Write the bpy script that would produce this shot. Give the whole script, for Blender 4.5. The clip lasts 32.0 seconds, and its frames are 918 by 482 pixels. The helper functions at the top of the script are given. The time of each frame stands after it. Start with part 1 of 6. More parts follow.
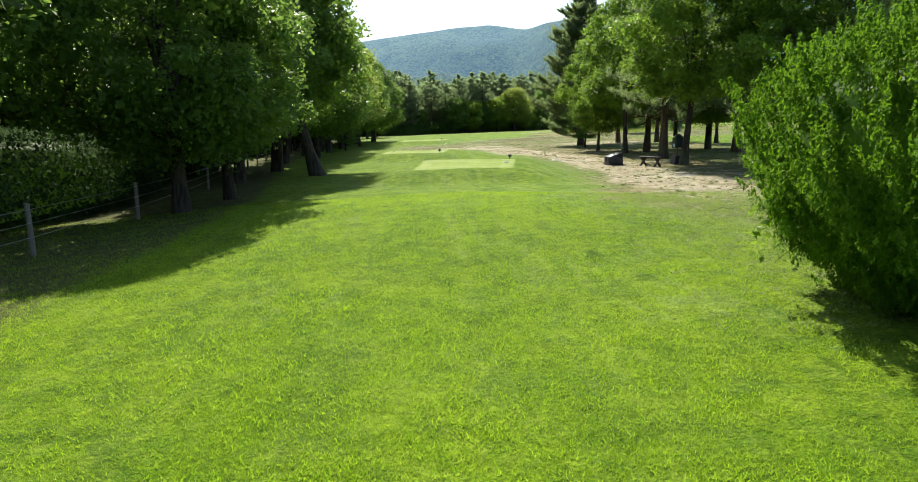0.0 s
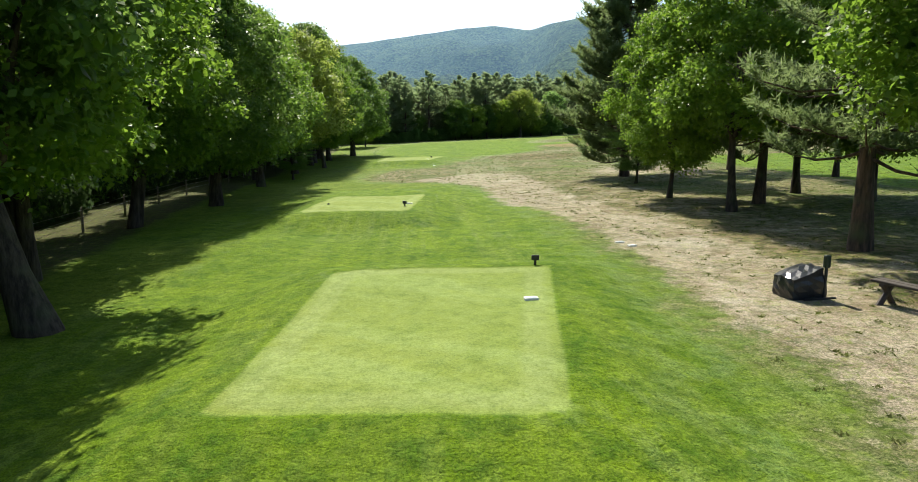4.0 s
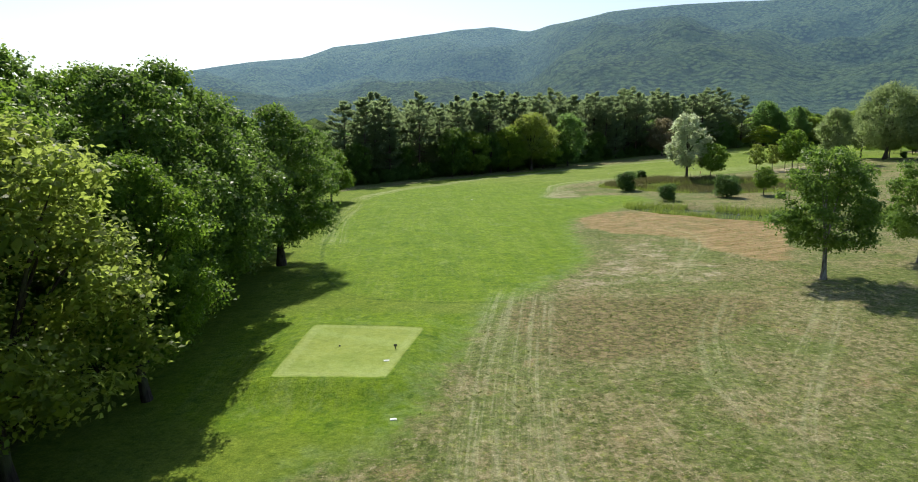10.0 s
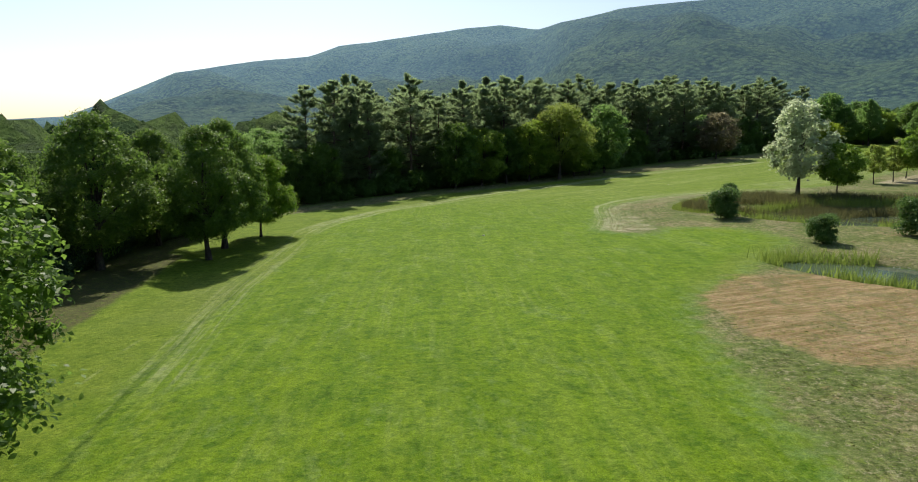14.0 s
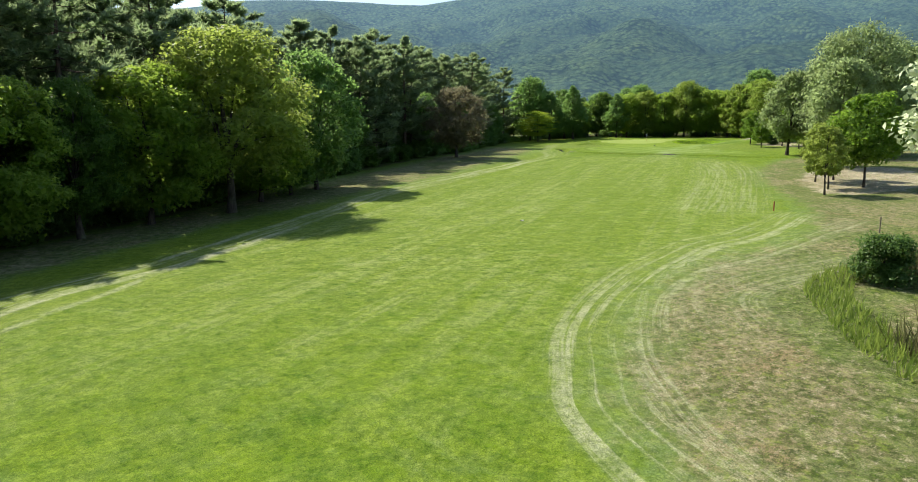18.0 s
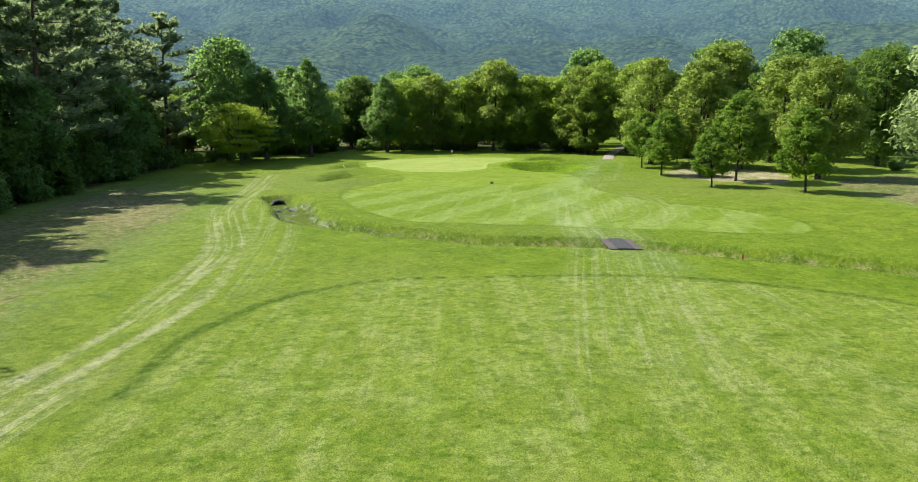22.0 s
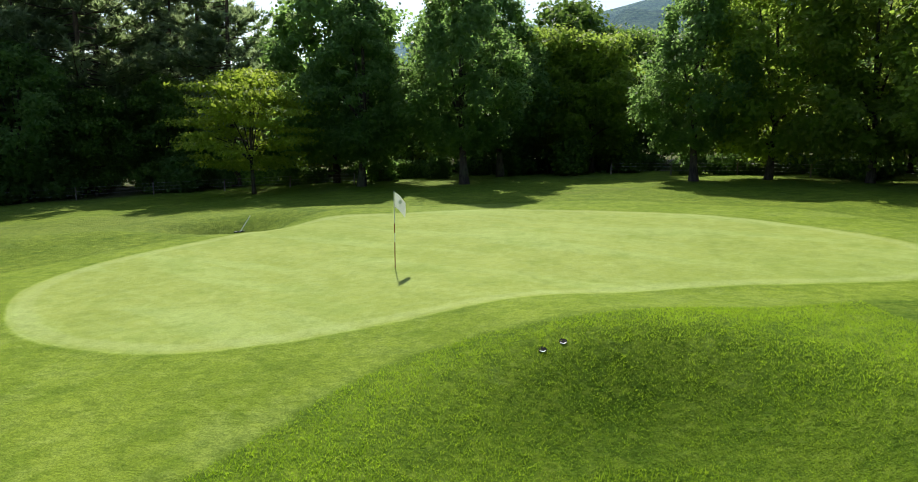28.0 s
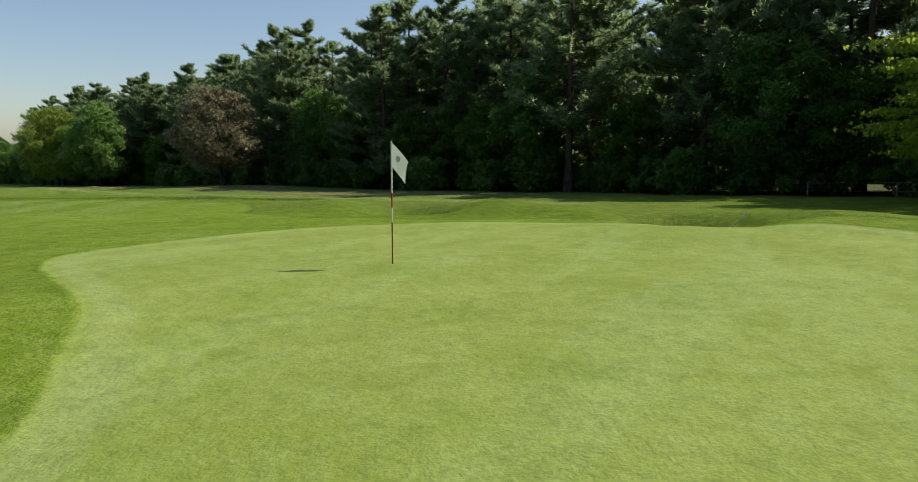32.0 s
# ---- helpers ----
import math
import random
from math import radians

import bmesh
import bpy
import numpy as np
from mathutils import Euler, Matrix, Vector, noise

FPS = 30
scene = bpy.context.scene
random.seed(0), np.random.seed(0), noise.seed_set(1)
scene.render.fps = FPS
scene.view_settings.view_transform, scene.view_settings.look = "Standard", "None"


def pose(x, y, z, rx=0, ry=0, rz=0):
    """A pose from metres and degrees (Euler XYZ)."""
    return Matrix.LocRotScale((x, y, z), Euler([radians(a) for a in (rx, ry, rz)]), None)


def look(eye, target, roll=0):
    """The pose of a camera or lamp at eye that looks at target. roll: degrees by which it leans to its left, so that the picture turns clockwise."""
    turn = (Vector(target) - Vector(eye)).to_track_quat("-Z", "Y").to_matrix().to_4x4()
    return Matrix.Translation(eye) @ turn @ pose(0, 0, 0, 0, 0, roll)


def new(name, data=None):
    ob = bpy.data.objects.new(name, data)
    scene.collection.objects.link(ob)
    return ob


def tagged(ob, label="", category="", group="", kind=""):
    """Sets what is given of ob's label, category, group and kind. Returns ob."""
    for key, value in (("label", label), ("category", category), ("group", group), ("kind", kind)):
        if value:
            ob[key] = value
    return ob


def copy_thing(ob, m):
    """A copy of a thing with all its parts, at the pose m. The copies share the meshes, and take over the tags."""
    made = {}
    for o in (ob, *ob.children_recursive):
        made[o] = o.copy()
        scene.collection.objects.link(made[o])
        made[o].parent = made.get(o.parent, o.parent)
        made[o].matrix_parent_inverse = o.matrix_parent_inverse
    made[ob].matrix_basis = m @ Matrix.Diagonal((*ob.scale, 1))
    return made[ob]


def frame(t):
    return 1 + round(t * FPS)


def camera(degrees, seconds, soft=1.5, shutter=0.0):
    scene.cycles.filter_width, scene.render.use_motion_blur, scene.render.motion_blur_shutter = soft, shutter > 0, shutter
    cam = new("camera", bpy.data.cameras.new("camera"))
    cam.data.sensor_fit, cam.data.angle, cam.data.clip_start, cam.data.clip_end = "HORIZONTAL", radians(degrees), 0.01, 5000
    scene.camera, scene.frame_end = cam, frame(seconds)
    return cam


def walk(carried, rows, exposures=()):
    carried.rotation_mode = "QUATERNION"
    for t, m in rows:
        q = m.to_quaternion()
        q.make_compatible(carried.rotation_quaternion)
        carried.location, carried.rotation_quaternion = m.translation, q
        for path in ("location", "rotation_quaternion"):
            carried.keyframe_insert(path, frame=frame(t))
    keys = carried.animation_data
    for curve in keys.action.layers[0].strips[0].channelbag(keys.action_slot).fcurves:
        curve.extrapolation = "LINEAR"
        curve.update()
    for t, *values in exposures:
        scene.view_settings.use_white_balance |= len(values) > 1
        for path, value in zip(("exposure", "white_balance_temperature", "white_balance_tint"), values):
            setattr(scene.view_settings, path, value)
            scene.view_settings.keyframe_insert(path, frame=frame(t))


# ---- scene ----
cam = camera(70.9, 32.0, soft=1.0)
PATH = [
    (0, (0.00, -0.00, 1.46), (0.14, 19.72, -1.86), 0.01),
    (0.5, (-0.03, 1.67, 1.55), (0.19, 21.40, -1.74), 0.04),
    (1, (0.35, 3.55, 1.63), (0.43, 23.28, -1.65), -0.28),
    (1.5, (0.51, 5.67, 1.80), (0.60, 25.40, -1.46), -0.15),
    (2, (0.69, 7.88, 2.03), (0.74, 27.60, -1.26), -0.04),
    (2.5, (0.79, 10.47, 2.24), (0.88, 30.21, -1.02), 0.06),
    (3, (0.93, 13.34, 2.51), (1.00, 33.07, -0.77), 0.11),
    (3.5, (1.05, 16.30, 2.77), (1.07, 36.03, -0.52), -0.04),
    (5.5, (1.31, 29.06, 3.60), (1.29, 48.79, 0.34), 0.03),
    (6, (1.28, 32.49, 3.78), (1.31, 52.22, 0.50), -0.06),
    (6.5, (1.32, 36.07, 3.97), (1.32, 55.79, 0.68), 0.01),
    (7, (1.24, 39.75, 4.21), (1.32, 59.48, 0.94), 0.04),
    (7.5, (1.23, 43.35, 4.63), (1.33, 63.08, 1.38), 0.17),
    (8, (1.31, 46.49, 5.59), (1.38, 66.22, 2.32), -0.07),
    (8.5, (1.35, 49.08, 7.26), (1.42, 68.81, 3.98), -0.06),
    (9, (1.34, 51.87, 8.78), (1.40, 71.60, 5.51), -0.01),
    (9.5, (1.36, 54.27, 10.14), (1.42, 74.00, 6.86), -0.03),
    (10, (1.37, 56.26, 10.99), (1.43, 75.99, 7.72), 0.02),
    (10.5, (1.45, 58.11, 11.30), (1.50, 77.84, 8.03), 0.10),
    (11, (1.50, 60.88, 11.33), (1.54, 80.61, 8.05), 0.06),
    (11.5, (1.51, 65.07, 11.33), (1.52, 84.80, 8.04), 0.06),
    (12, (1.71, 70.28, 11.25), (1.65, 90.01, 7.98), -0.01),
    (12.5, (1.94, 75.87, 11.09), (1.84, 95.60, 7.82), -0.04),
    (13, (1.88, 81.40, 10.83), (1.78, 101.13, 7.55), 0.12),
    (13.5, (2.10, 88.27, 10.71), (1.90, 108.00, 7.44), -0.03),
    (15.5, (0.09, 117.63, 9.63), (1.26, 137.33, 6.34), -0.05),
    (16, (-0.11, 126.98, 9.37), (2.17, 146.57, 6.08), -0.03),
    (16.5, (0.42, 136.86, 9.02), (3.90, 156.28, 5.73), 0.05),
    (17, (1.87, 146.90, 8.62), (7.30, 165.88, 5.35), -0.01),
    (17.5, (4.71, 156.96, 8.30), (12.49, 175.09, 5.02), 0.11),
    (18, (9.20, 167.27, 8.07), (19.42, 184.16, 4.81), -0.09),
    (18.5, (14.60, 177.80, 7.91), (26.81, 193.30, 4.64), -0.18),
    (19, (21.33, 187.65, 7.73), (34.79, 202.08, 4.44), -0.14),
    (19.5, (28.13, 195.91, 7.71), (42.29, 209.64, 4.42), -0.10),
    (20, (34.92, 203.58, 7.86), (49.65, 216.70, 4.56), 0.08),
    (20.5, (42.16, 211.05, 8.26), (57.34, 223.66, 4.98), 0.16),
    (21, (49.88, 218.20, 8.92), (65.42, 230.36, 5.66), 0.12),
    (21.5, (58.07, 225.05, 9.67), (73.81, 236.95, 6.41), 0.16),
    (22, (66.67, 231.81, 10.40), (82.50, 243.58, 7.11), 0.12),
    (22.5, (75.54, 238.54, 10.84), (91.37, 250.30, 7.53), 0.05),
    (23, (84.35, 245.06, 11.22), (100.17, 256.83, 7.89), 0.23),
    (23.5, (93.22, 251.81, 11.26), (109.12, 263.48, 7.95), 0.06),
    (24, (100.81, 256.82, 11.16), (116.70, 268.51, 7.85), -0.21),
    (24.5, (107.29, 259.90, 10.79), (122.80, 272.12, 7.60), -0.41),
    (26.5, (127.62, 263.05, 10.00), (135.13, 281.32, 6.90), 0.19),
    (27, (131.90, 264.02, 9.91), (136.86, 283.14, 6.79), 0.19),
    (27.5, (135.89, 265.56, 9.79), (137.35, 285.26, 6.68), 0.09),
    (28, (139.21, 267.46, 9.66), (137.30, 287.13, 6.58), 0.02),
    (28.5, (141.98, 269.67, 9.55), (136.57, 288.67, 6.48), 0.06),
    (29, (144.04, 272.01, 9.31), (135.41, 289.80, 6.29), -0.04),
    (29.5, (145.62, 274.38, 9.07), (133.88, 290.30, 6.11), -0.17),
    (30, (146.65, 276.64, 8.82), (132.32, 290.29, 5.92), -0.25),
    (30.5, (147.21, 278.85, 8.60), (130.73, 289.82, 5.76), -0.20),
    (31, (147.47, 280.91, 8.38), (129.33, 288.85, 5.60), -0.08),
    (31.5, (147.32, 282.82, 8.24), (128.10, 287.62, 5.50), 0.07),
    (32, (146.89, 284.62, 8.12), (127.14, 286.32, 5.43), 0.17),
]
walk(cam, [(t, look(eye, target, roll)) for t, eye, target, roll in PATH],
     ((0, 0.92), (3, 0.72), (6, 0.78), (9, 0.6), (10, 0.4), (11, 0.42), (13, 0.22), (16, 0.22), (17, 0.5), (19, 0.8), (23, 0.85), (26.5, 0.62), (28, 0.55), (30, 0.36), (32, 0.08)))

# ---- world, sun ----
SUN_DIR = Vector((-0.24, 0.97, 1.06)).normalized()
world = bpy.data.worlds.new("sky_world")
scene.world = world
world.use_nodes = True
wn = world.node_tree.nodes
sky = wn.new("ShaderNodeTexSky")
sky.sky_type = 'NISHITA'
sky.sun_disc = False
sky.sun_elevation = math.asin(SUN_DIR.z)
sky.sun_rotation = math.atan2(SUN_DIR.x, SUN_DIR.y)
sky.air_density, sky.dust_density, sky.ozone_density = 1.0, 1.0, 1.0
wn["Background"].inputs[1].default_value = 0.115
world.node_tree.links.new(sky.outputs[0], wn["Background"].inputs[0])
sun = new("sun", bpy.data.lights.new("sun", 'SUN'))
sun.data.energy, sun.data.angle, sun.data.color = 4.5, radians(0.6), (1.0, 0.95, 0.81)
sun.matrix_world = look((60, 400, 400), Vector((60, 400, 400)) - SUN_DIR)
scene.view_settings.exposure = 0.0

# ---- node helpers ----


class Mat:
    """A material under construction: short calls for the usual nodes."""

    def __init__(self, name):
        self.m = bpy.data.materials.new(name)
        self.m.use_nodes = True
        self.t = self.m.node_tree
        self.bsdf = self.t.nodes["Principled BSDF"]
        self.pos = self.t.nodes.new("ShaderNodeNewGeometry").outputs["Position"]

    def link(self, a, b):
        self.t.links.new(a, b)

    def put(self, sock, v):
        if isinstance(v, (int, float)):
            sock.default_value = v
        elif isinstance(v, tuple):
            sock.default_value = (*v, 1.0) if len(v) == 3 and len(sock.default_value) == 4 else v
        else:
            self.link(v, sock)

    def noise(self, scale, detail=3.0, rough=0.55, coord=None, distort=0.0):
        n = self.t.nodes.new("ShaderNodeTexNoise")
        n.inputs["Scale"].default_value = scale
        n.inputs["Detail"].default_value = detail
        n.inputs["Roughness"].default_value = rough
        n.inputs["Distortion"].default_value = distort
        self.link(coord or self.pos, n.inputs["Vector"])
        return n.outputs["Fac"]

    def voronoi(self, scale, out="Distance", coord=None):
        n = self.t.nodes.new("ShaderNodeTexVoronoi")
        n.inputs["Scale"].default_value = scale
        self.link(coord or self.pos, n.inputs["Vector"])
        return n.outputs[out]

    def math(self, op, a, b=0.0, c=0.0):
        n = self.t.nodes.new("ShaderNodeMath")
        n.operation = op
        for s, v in zip(n.inputs, (a, b, c)):
            self.put(s, v)
        return n.outputs[0]

    def ramp(self, v, lo, hi, a=0.0, b=1.0):
        n = self.t.nodes.new("ShaderNodeMapRange")
        n.interpolation_type = 'SMOOTHSTEP'
        for s, q in zip(n.inputs, (v, lo, hi, a, b)):
            self.put(s, q)
        return n.outputs[0]

    def mix(self, f, a, b, blend='MIX'):
        n = self.t.nodes.new("ShaderNodeMix")
        n.data_type, n.blend_type = 'RGBA', blend
        self.put(n.inputs[0], f)
        self.put(n.inputs[6], a)
        self.put(n.inputs[7], b)
        return n.outputs[2]

    def attr(self, name):
        n = self.t.nodes.new("ShaderNodeAttribute")
        n.attribute_name = name
        return n.outputs["Fac"]

    def rand_object(self):
        return self.t.nodes.new("ShaderNodeObjectInfo").outputs["Random"]

    def rand_island(self):
        return self.t.nodes.new("ShaderNodeNewGeometry").outputs["Random Per Island"]

    def scaled(self, sx, sy, sz, rz=0.0):
        n = self.t.nodes.new("ShaderNodeMapping")
        n.inputs["Rotation"].default_value = (0, 0, rz)
        n.inputs["Scale"].default_value = (sx, sy, sz)
        self.link(self.pos, n.inputs["Vector"])
        return n.outputs[0]

    def along(self, sx, sy, deg=0.0):
        """Place stretched to blots sx by sy metres, the long side turned by deg."""
        n = self.t.nodes.new("ShaderNodeMapping")
        n.vector_type = 'TEXTURE'
        n.inputs["Rotation"].default_value = (0, 0, radians(deg))
        n.inputs["Scale"].default_value = (sx, sy, 1.0)
        self.link(self.pos, n.inputs["Vector"])
        return n.outputs[0]

    def bump(self, height, strength, dist):
        n = self.t.nodes.new("ShaderNodeBump")
        n.inputs["Strength"].default_value = strength
        n.inputs["Distance"].default_value = dist
        self.link(height, n.inputs["Height"])
        self.link(n.outputs[0], self.bsdf.inputs["Normal"])
        return n.outputs[0]

    def done(self, color, rough=0.8, metal=0.0, spec=0.5):
        self.put(self.bsdf.inputs["Base Color"], color)
        self.put(self.bsdf.inputs["Roughness"], rough)
        self.put(self.bsdf.inputs["Metallic"], metal)
        self.put(self.bsdf.inputs["Specular IOR Level"], spec)
        return self.m


def plain(name, color, rough=0.6, metal=0.0, vary=0.25, scale=8.0, bump=0.2):
    k = Mat(name)
    n = k.noise(scale, 4)
    dark = tuple(c * (1 - vary) for c in color)
    light = tuple(min(1, c * (1 + vary)) for c in color)
    c = k.mix(n, dark, light)
    c = k.mix(k.ramp(k.noise(scale * 7, 2), 0.35, 0.75), c, tuple(q * 0.8 for q in color))
    k.bump(k.noise(scale * 5, 3), bump, 0.01)
    return k.done(c, rough, metal)


def leaf_mat(name, a, b, thin=0.4, gloss=0.45, patch=None):
    """Leaves: two greens by island and by tree, light passing through the blade."""
    k = Mat(name)
    c = k.mix(k.rand_island(), a, b)
    c = k.mix(k.math('MULTIPLY', k.rand_object(), 0.35), c, tuple(0.75 * q for q in a))
    if patch:
        c = k.mix(k.ramp(k.noise(0.45, 2), 0.5, 0.72), c, patch)
    k.done(c, gloss, 0.0, 0.2)
    tr = k.t.nodes.new("ShaderNodeBsdfTranslucent")
    bright = k.mix(0.5, c, tuple(min(1, 2.2 * q) for q in b))
    k.link(bright, tr.inputs["Color"])
    ms = k.t.nodes.new("ShaderNodeMixShader")
    ms.inputs[0].default_value = thin
    k.link(k.bsdf.outputs[0], ms.inputs[1])
    k.link(tr.outputs[0], ms.inputs[2])
    k.link(ms.outputs[0], k.t.nodes["Material Output"].inputs["Surface"])
    return k.m


def bark_mat(name, a, b):
    k = Mat(name)
    n = k.noise(1.0, 5, 0.65, k.scaled(9, 9, 1.6))
    c = k.mix(k.ramp(n, 0.35, 0.65), a, b)
    c = k.mix(k.ramp(k.noise(0.9, 3), 0.5, 0.75), c, (0.09, 0.1, 0.05))
    k.bump(n, 0.9, 0.05)
    return k.done(c, 0.9, 0, 0.2)


# ---- materials ----
M = {}
M["linden"] = leaf_mat("leaf_linden", (0.055, 0.115, 0.02), (0.135, 0.215, 0.036), 0.53)
M["maple"] = leaf_mat("leaf_maple", (0.072, 0.152, 0.016), (0.17, 0.265, 0.03), 0.52)
M["olive"] = leaf_mat("leaf_olive", (0.125, 0.185, 0.036), (0.245, 0.295, 0.06), 0.68)
M["dark"] = leaf_mat("leaf_dark", (0.075, 0.155, 0.045), (0.17, 0.265, 0.07), 0.74)
M["yellow"] = leaf_mat("leaf_yellow", (0.14, 0.22, 0.018), (0.27, 0.34, 0.04), 0.66)
M["pine"] = leaf_mat("needles_pine", (0.105, 0.16, 0.08), (0.21, 0.265, 0.125), 0.78, 0.6)
M["pine_blue"] = leaf_mat("needles_bluish", (0.09, 0.14, 0.055), (0.18, 0.23, 0.09), 0.62, 0.5)
M["silver"] = leaf_mat("leaf_silver", (0.24, 0.31, 0.15), (0.42, 0.48, 0.3), 0.66)
M["willow"] = leaf_mat("leaf_willow", (0.12, 0.17, 0.06), (0.24, 0.3, 0.125), 0.66)
M["copper"] = leaf_mat("leaf_copper", (0.1, 0.105, 0.06), (0.2, 0.175, 0.1), 0.66)
M["flower"] = leaf_mat("leaf_lime_flower", (0.09, 0.17, 0.02), (0.24, 0.3, 0.06), 0.66)
M["bush"] = leaf_mat("leaf_bush", (0.05, 0.11, 0.025), (0.115, 0.19, 0.045), 0.45)
M["copse"] = leaf_mat("leaf_copse", (0.1, 0.18, 0.022), (0.24, 0.32, 0.05), 0.7)
# darker copy of the bush leaf: shade on the fence hedge put into colour
M["hedge_shaded"] = leaf_mat("leaf_hedge_shaded", (0.028, 0.065, 0.025), (0.07, 0.115, 0.042), 0.3, 0.85)
M["thuja"] = leaf_mat("thuja_spray", (0.04, 0.115, 0.006), (0.15, 0.28, 0.014), 0.36, 0.8)
M["reed"] = leaf_mat("reed_blade", (0.1, 0.17, 0.02), (0.24, 0.3, 0.06), 0.4)
M["reed_dark"] = leaf_mat("reed_brown", (0.055, 0.075, 0.022), (0.15, 0.14, 0.055), 0.35)
M["blade"] = leaf_mat("grass_blade", (0.12, 0.24, 0.008), (0.3, 0.43, 0.025), 0.55, 0.8)
M["bark"] = bark_mat("bark_dark", (0.028, 0.022, 0.017), (0.085, 0.066, 0.05))
M["bark_pine"] = bark_mat("bark_pine", (0.045, 0.034, 0.027), (0.13, 0.085, 0.06))
M["bark_birch"] = bark_mat("bark_birch", (0.06, 0.055, 0.05), (0.34, 0.32, 0.28))
M["wood_post"] = plain("weathered_wood", (0.2, 0.17, 0.13), 0.85, scale=6)
M["wire"] = plain("fence_wire", (0.45, 0.45, 0.43), 0.4, 0.8)
M["black"] = plain("black_plastic", (0.02, 0.02, 0.022), 0.45)
M["bagblack"] = plain("black_sheet", (0.025, 0.027, 0.032), 0.28, scale=3)
M["hole"] = plain("black_rim_and_shade", (0.006, 0.006, 0.006), 1.0)
M["benchwood"] = plain("dark_bench_wood", (0.06, 0.045, 0.035), 0.7, scale=5)
M["white"] = plain("white_paint", (0.8, 0.8, 0.78), 0.5, vary=0.06)
M["red"] = plain("red_paint", (0.3, 0.045, 0.025), 0.5, vary=0.15)
M["rock"] = plain("grey_rock", (0.2, 0.2, 0.195), 0.85, vary=0.4, scale=2.5, bump=0.9)
M["plank"] = plain("bridge_plank", (0.12, 0.1, 0.09), 0.85, vary=0.4, scale=4)
M["mesh_mat"] = plain("bridge_mat", (0.05, 0.05, 0.055), 0.95, vary=0.9, scale=9, bump=0.9)
M["path"] = plain("gravel_path", (0.3, 0.26, 0.22), 0.95, vary=0.25, scale=3, bump=0.6)


def ground_material():
    k = Mat("golf_ground")
    big, mid, small, fine = k.noise(0.05, 3), k.noise(0.45, 4, 0.6), k.noise(3.2, 5, 0.7), k.noise(30, 4, 0.75)
    tuft = k.noise(9.0, 4, 0.7)
    fleck = k.noise(5.5, 5, 0.8)
    late = k.attr("late")
    early = k.math('SUBTRACT', 1.0, late)
    both = lambda a, b: k.math('ADD', k.math('MULTIPLY', a, early), k.math('MULTIPLY', b, late))
    part_of = lambda f, g: k.math('MULTIPLY', f, g)
    # mowing and wheel streaks: along the tees, then along the second half of the hole
    s1 = k.noise(1.0, 4, 0.62, k.along(0.9, 11.0, 2))
    s2 = k.noise(1.0, 4, 0.62, k.along(1.9, 34.0, -52))
    thin1 = k.noise(1.0, 3, 0.6, k.along(0.26, 8.0, 3))
    thin2 = k.noise(1.0, 3, 0.6, k.along(0.36, 18.0, -53))
    streak, thin = both(s1, s2), both(thin1, thin2)
    wob = k.math('MULTIPLY', k.math('SUBTRACT', mid, 0.5), 2.6)
    patchy = k.noise(1.3, 6, 0.72)
    # rough grass: yellowish and dark clumps
    c = k.mix(k.ramp(mid, 0.3, 0.7), (0.135, 0.205, 0.016), (0.215, 0.285, 0.03))
    c = k.mix(k.ramp(small, 0.48, 0.66, 0, 0.75), c, (0.23, 0.31, 0.03))
    c = k.mix(k.ramp(patchy, 0.5, 0.62, 0, 0.6), c, (0.085, 0.16, 0.012))
    c = k.mix(k.ramp(big, 0.45, 0.7, 0, 0.5), c, (0.2, 0.235, 0.065))
    c = k.mix(k.math('MULTIPLY', k.attr("lush"), 0.9), c, k.mix(k.ramp(mid, 0.3, 0.7), (0.085, 0.16, 0.008), (0.16, 0.245, 0.016)))
    # fairway
    f = k.mix(k.ramp(mid, 0.3, 0.72), (0.126, 0.222, 0.007), (0.21, 0.31, 0.012))
    f = k.mix(k.ramp(k.noise(0.12, 4, 0.6), 0.42, 0.66, 0, 0.6), f, (0.2, 0.31, 0.015))
    f = k.mix(k.ramp(patchy, 0.46, 0.62, 0, 0.7), f, (0.078, 0.165, 0.011))
    f = k.mix(k.ramp(small, 0.5, 0.68, 0, 0.5), f, (0.06, 0.15, 0.012))
    f = k.mix(k.ramp(streak, 0.46, 0.66, 0, k.math('ADD', 0.25, k.math('MULTIPLY', late, 0.35))), f, (0.28, 0.355, 0.06))
    f = k.mix(part_of(part_of(k.ramp(thin, 0.47, 0.66, 0, 0.7), k.math('ADD', 0.3, k.math('MULTIPLY', late, 0.7))), k.ramp(k.noise(0.16, 3), 0.42, 0.6)), f, (0.36, 0.41, 0.13))
    blend = k.math('ADD', k.math('ADD', k.math('MULTIPLY', s2, 0.34), k.math('MULTIPLY', thin2, 0.26)), k.math('MULTIPLY', k.noise(0.7, 5, 0.7), 0.4))
    l = k.mix(k.ramp(blend, 0.46, 0.64), k.mix(mid, (0.16, 0.22, 0.03), (0.25, 0.303, 0.05)), (0.34, 0.38, 0.14))
    l = k.mix(k.ramp(k.noise(1.4, 6, 0.74, k.along(1.0, 0.5, -52)), 0.5, 0.6, 0, 0.75), l, (0.085, 0.165, 0.01))
    l = k.mix(k.ramp(k.noise(0.55, 5, 0.68, k.along(1.0, 0.6, -40)), 0.52, 0.66, 0, 0.6), l, (0.29, 0.37, 0.08))
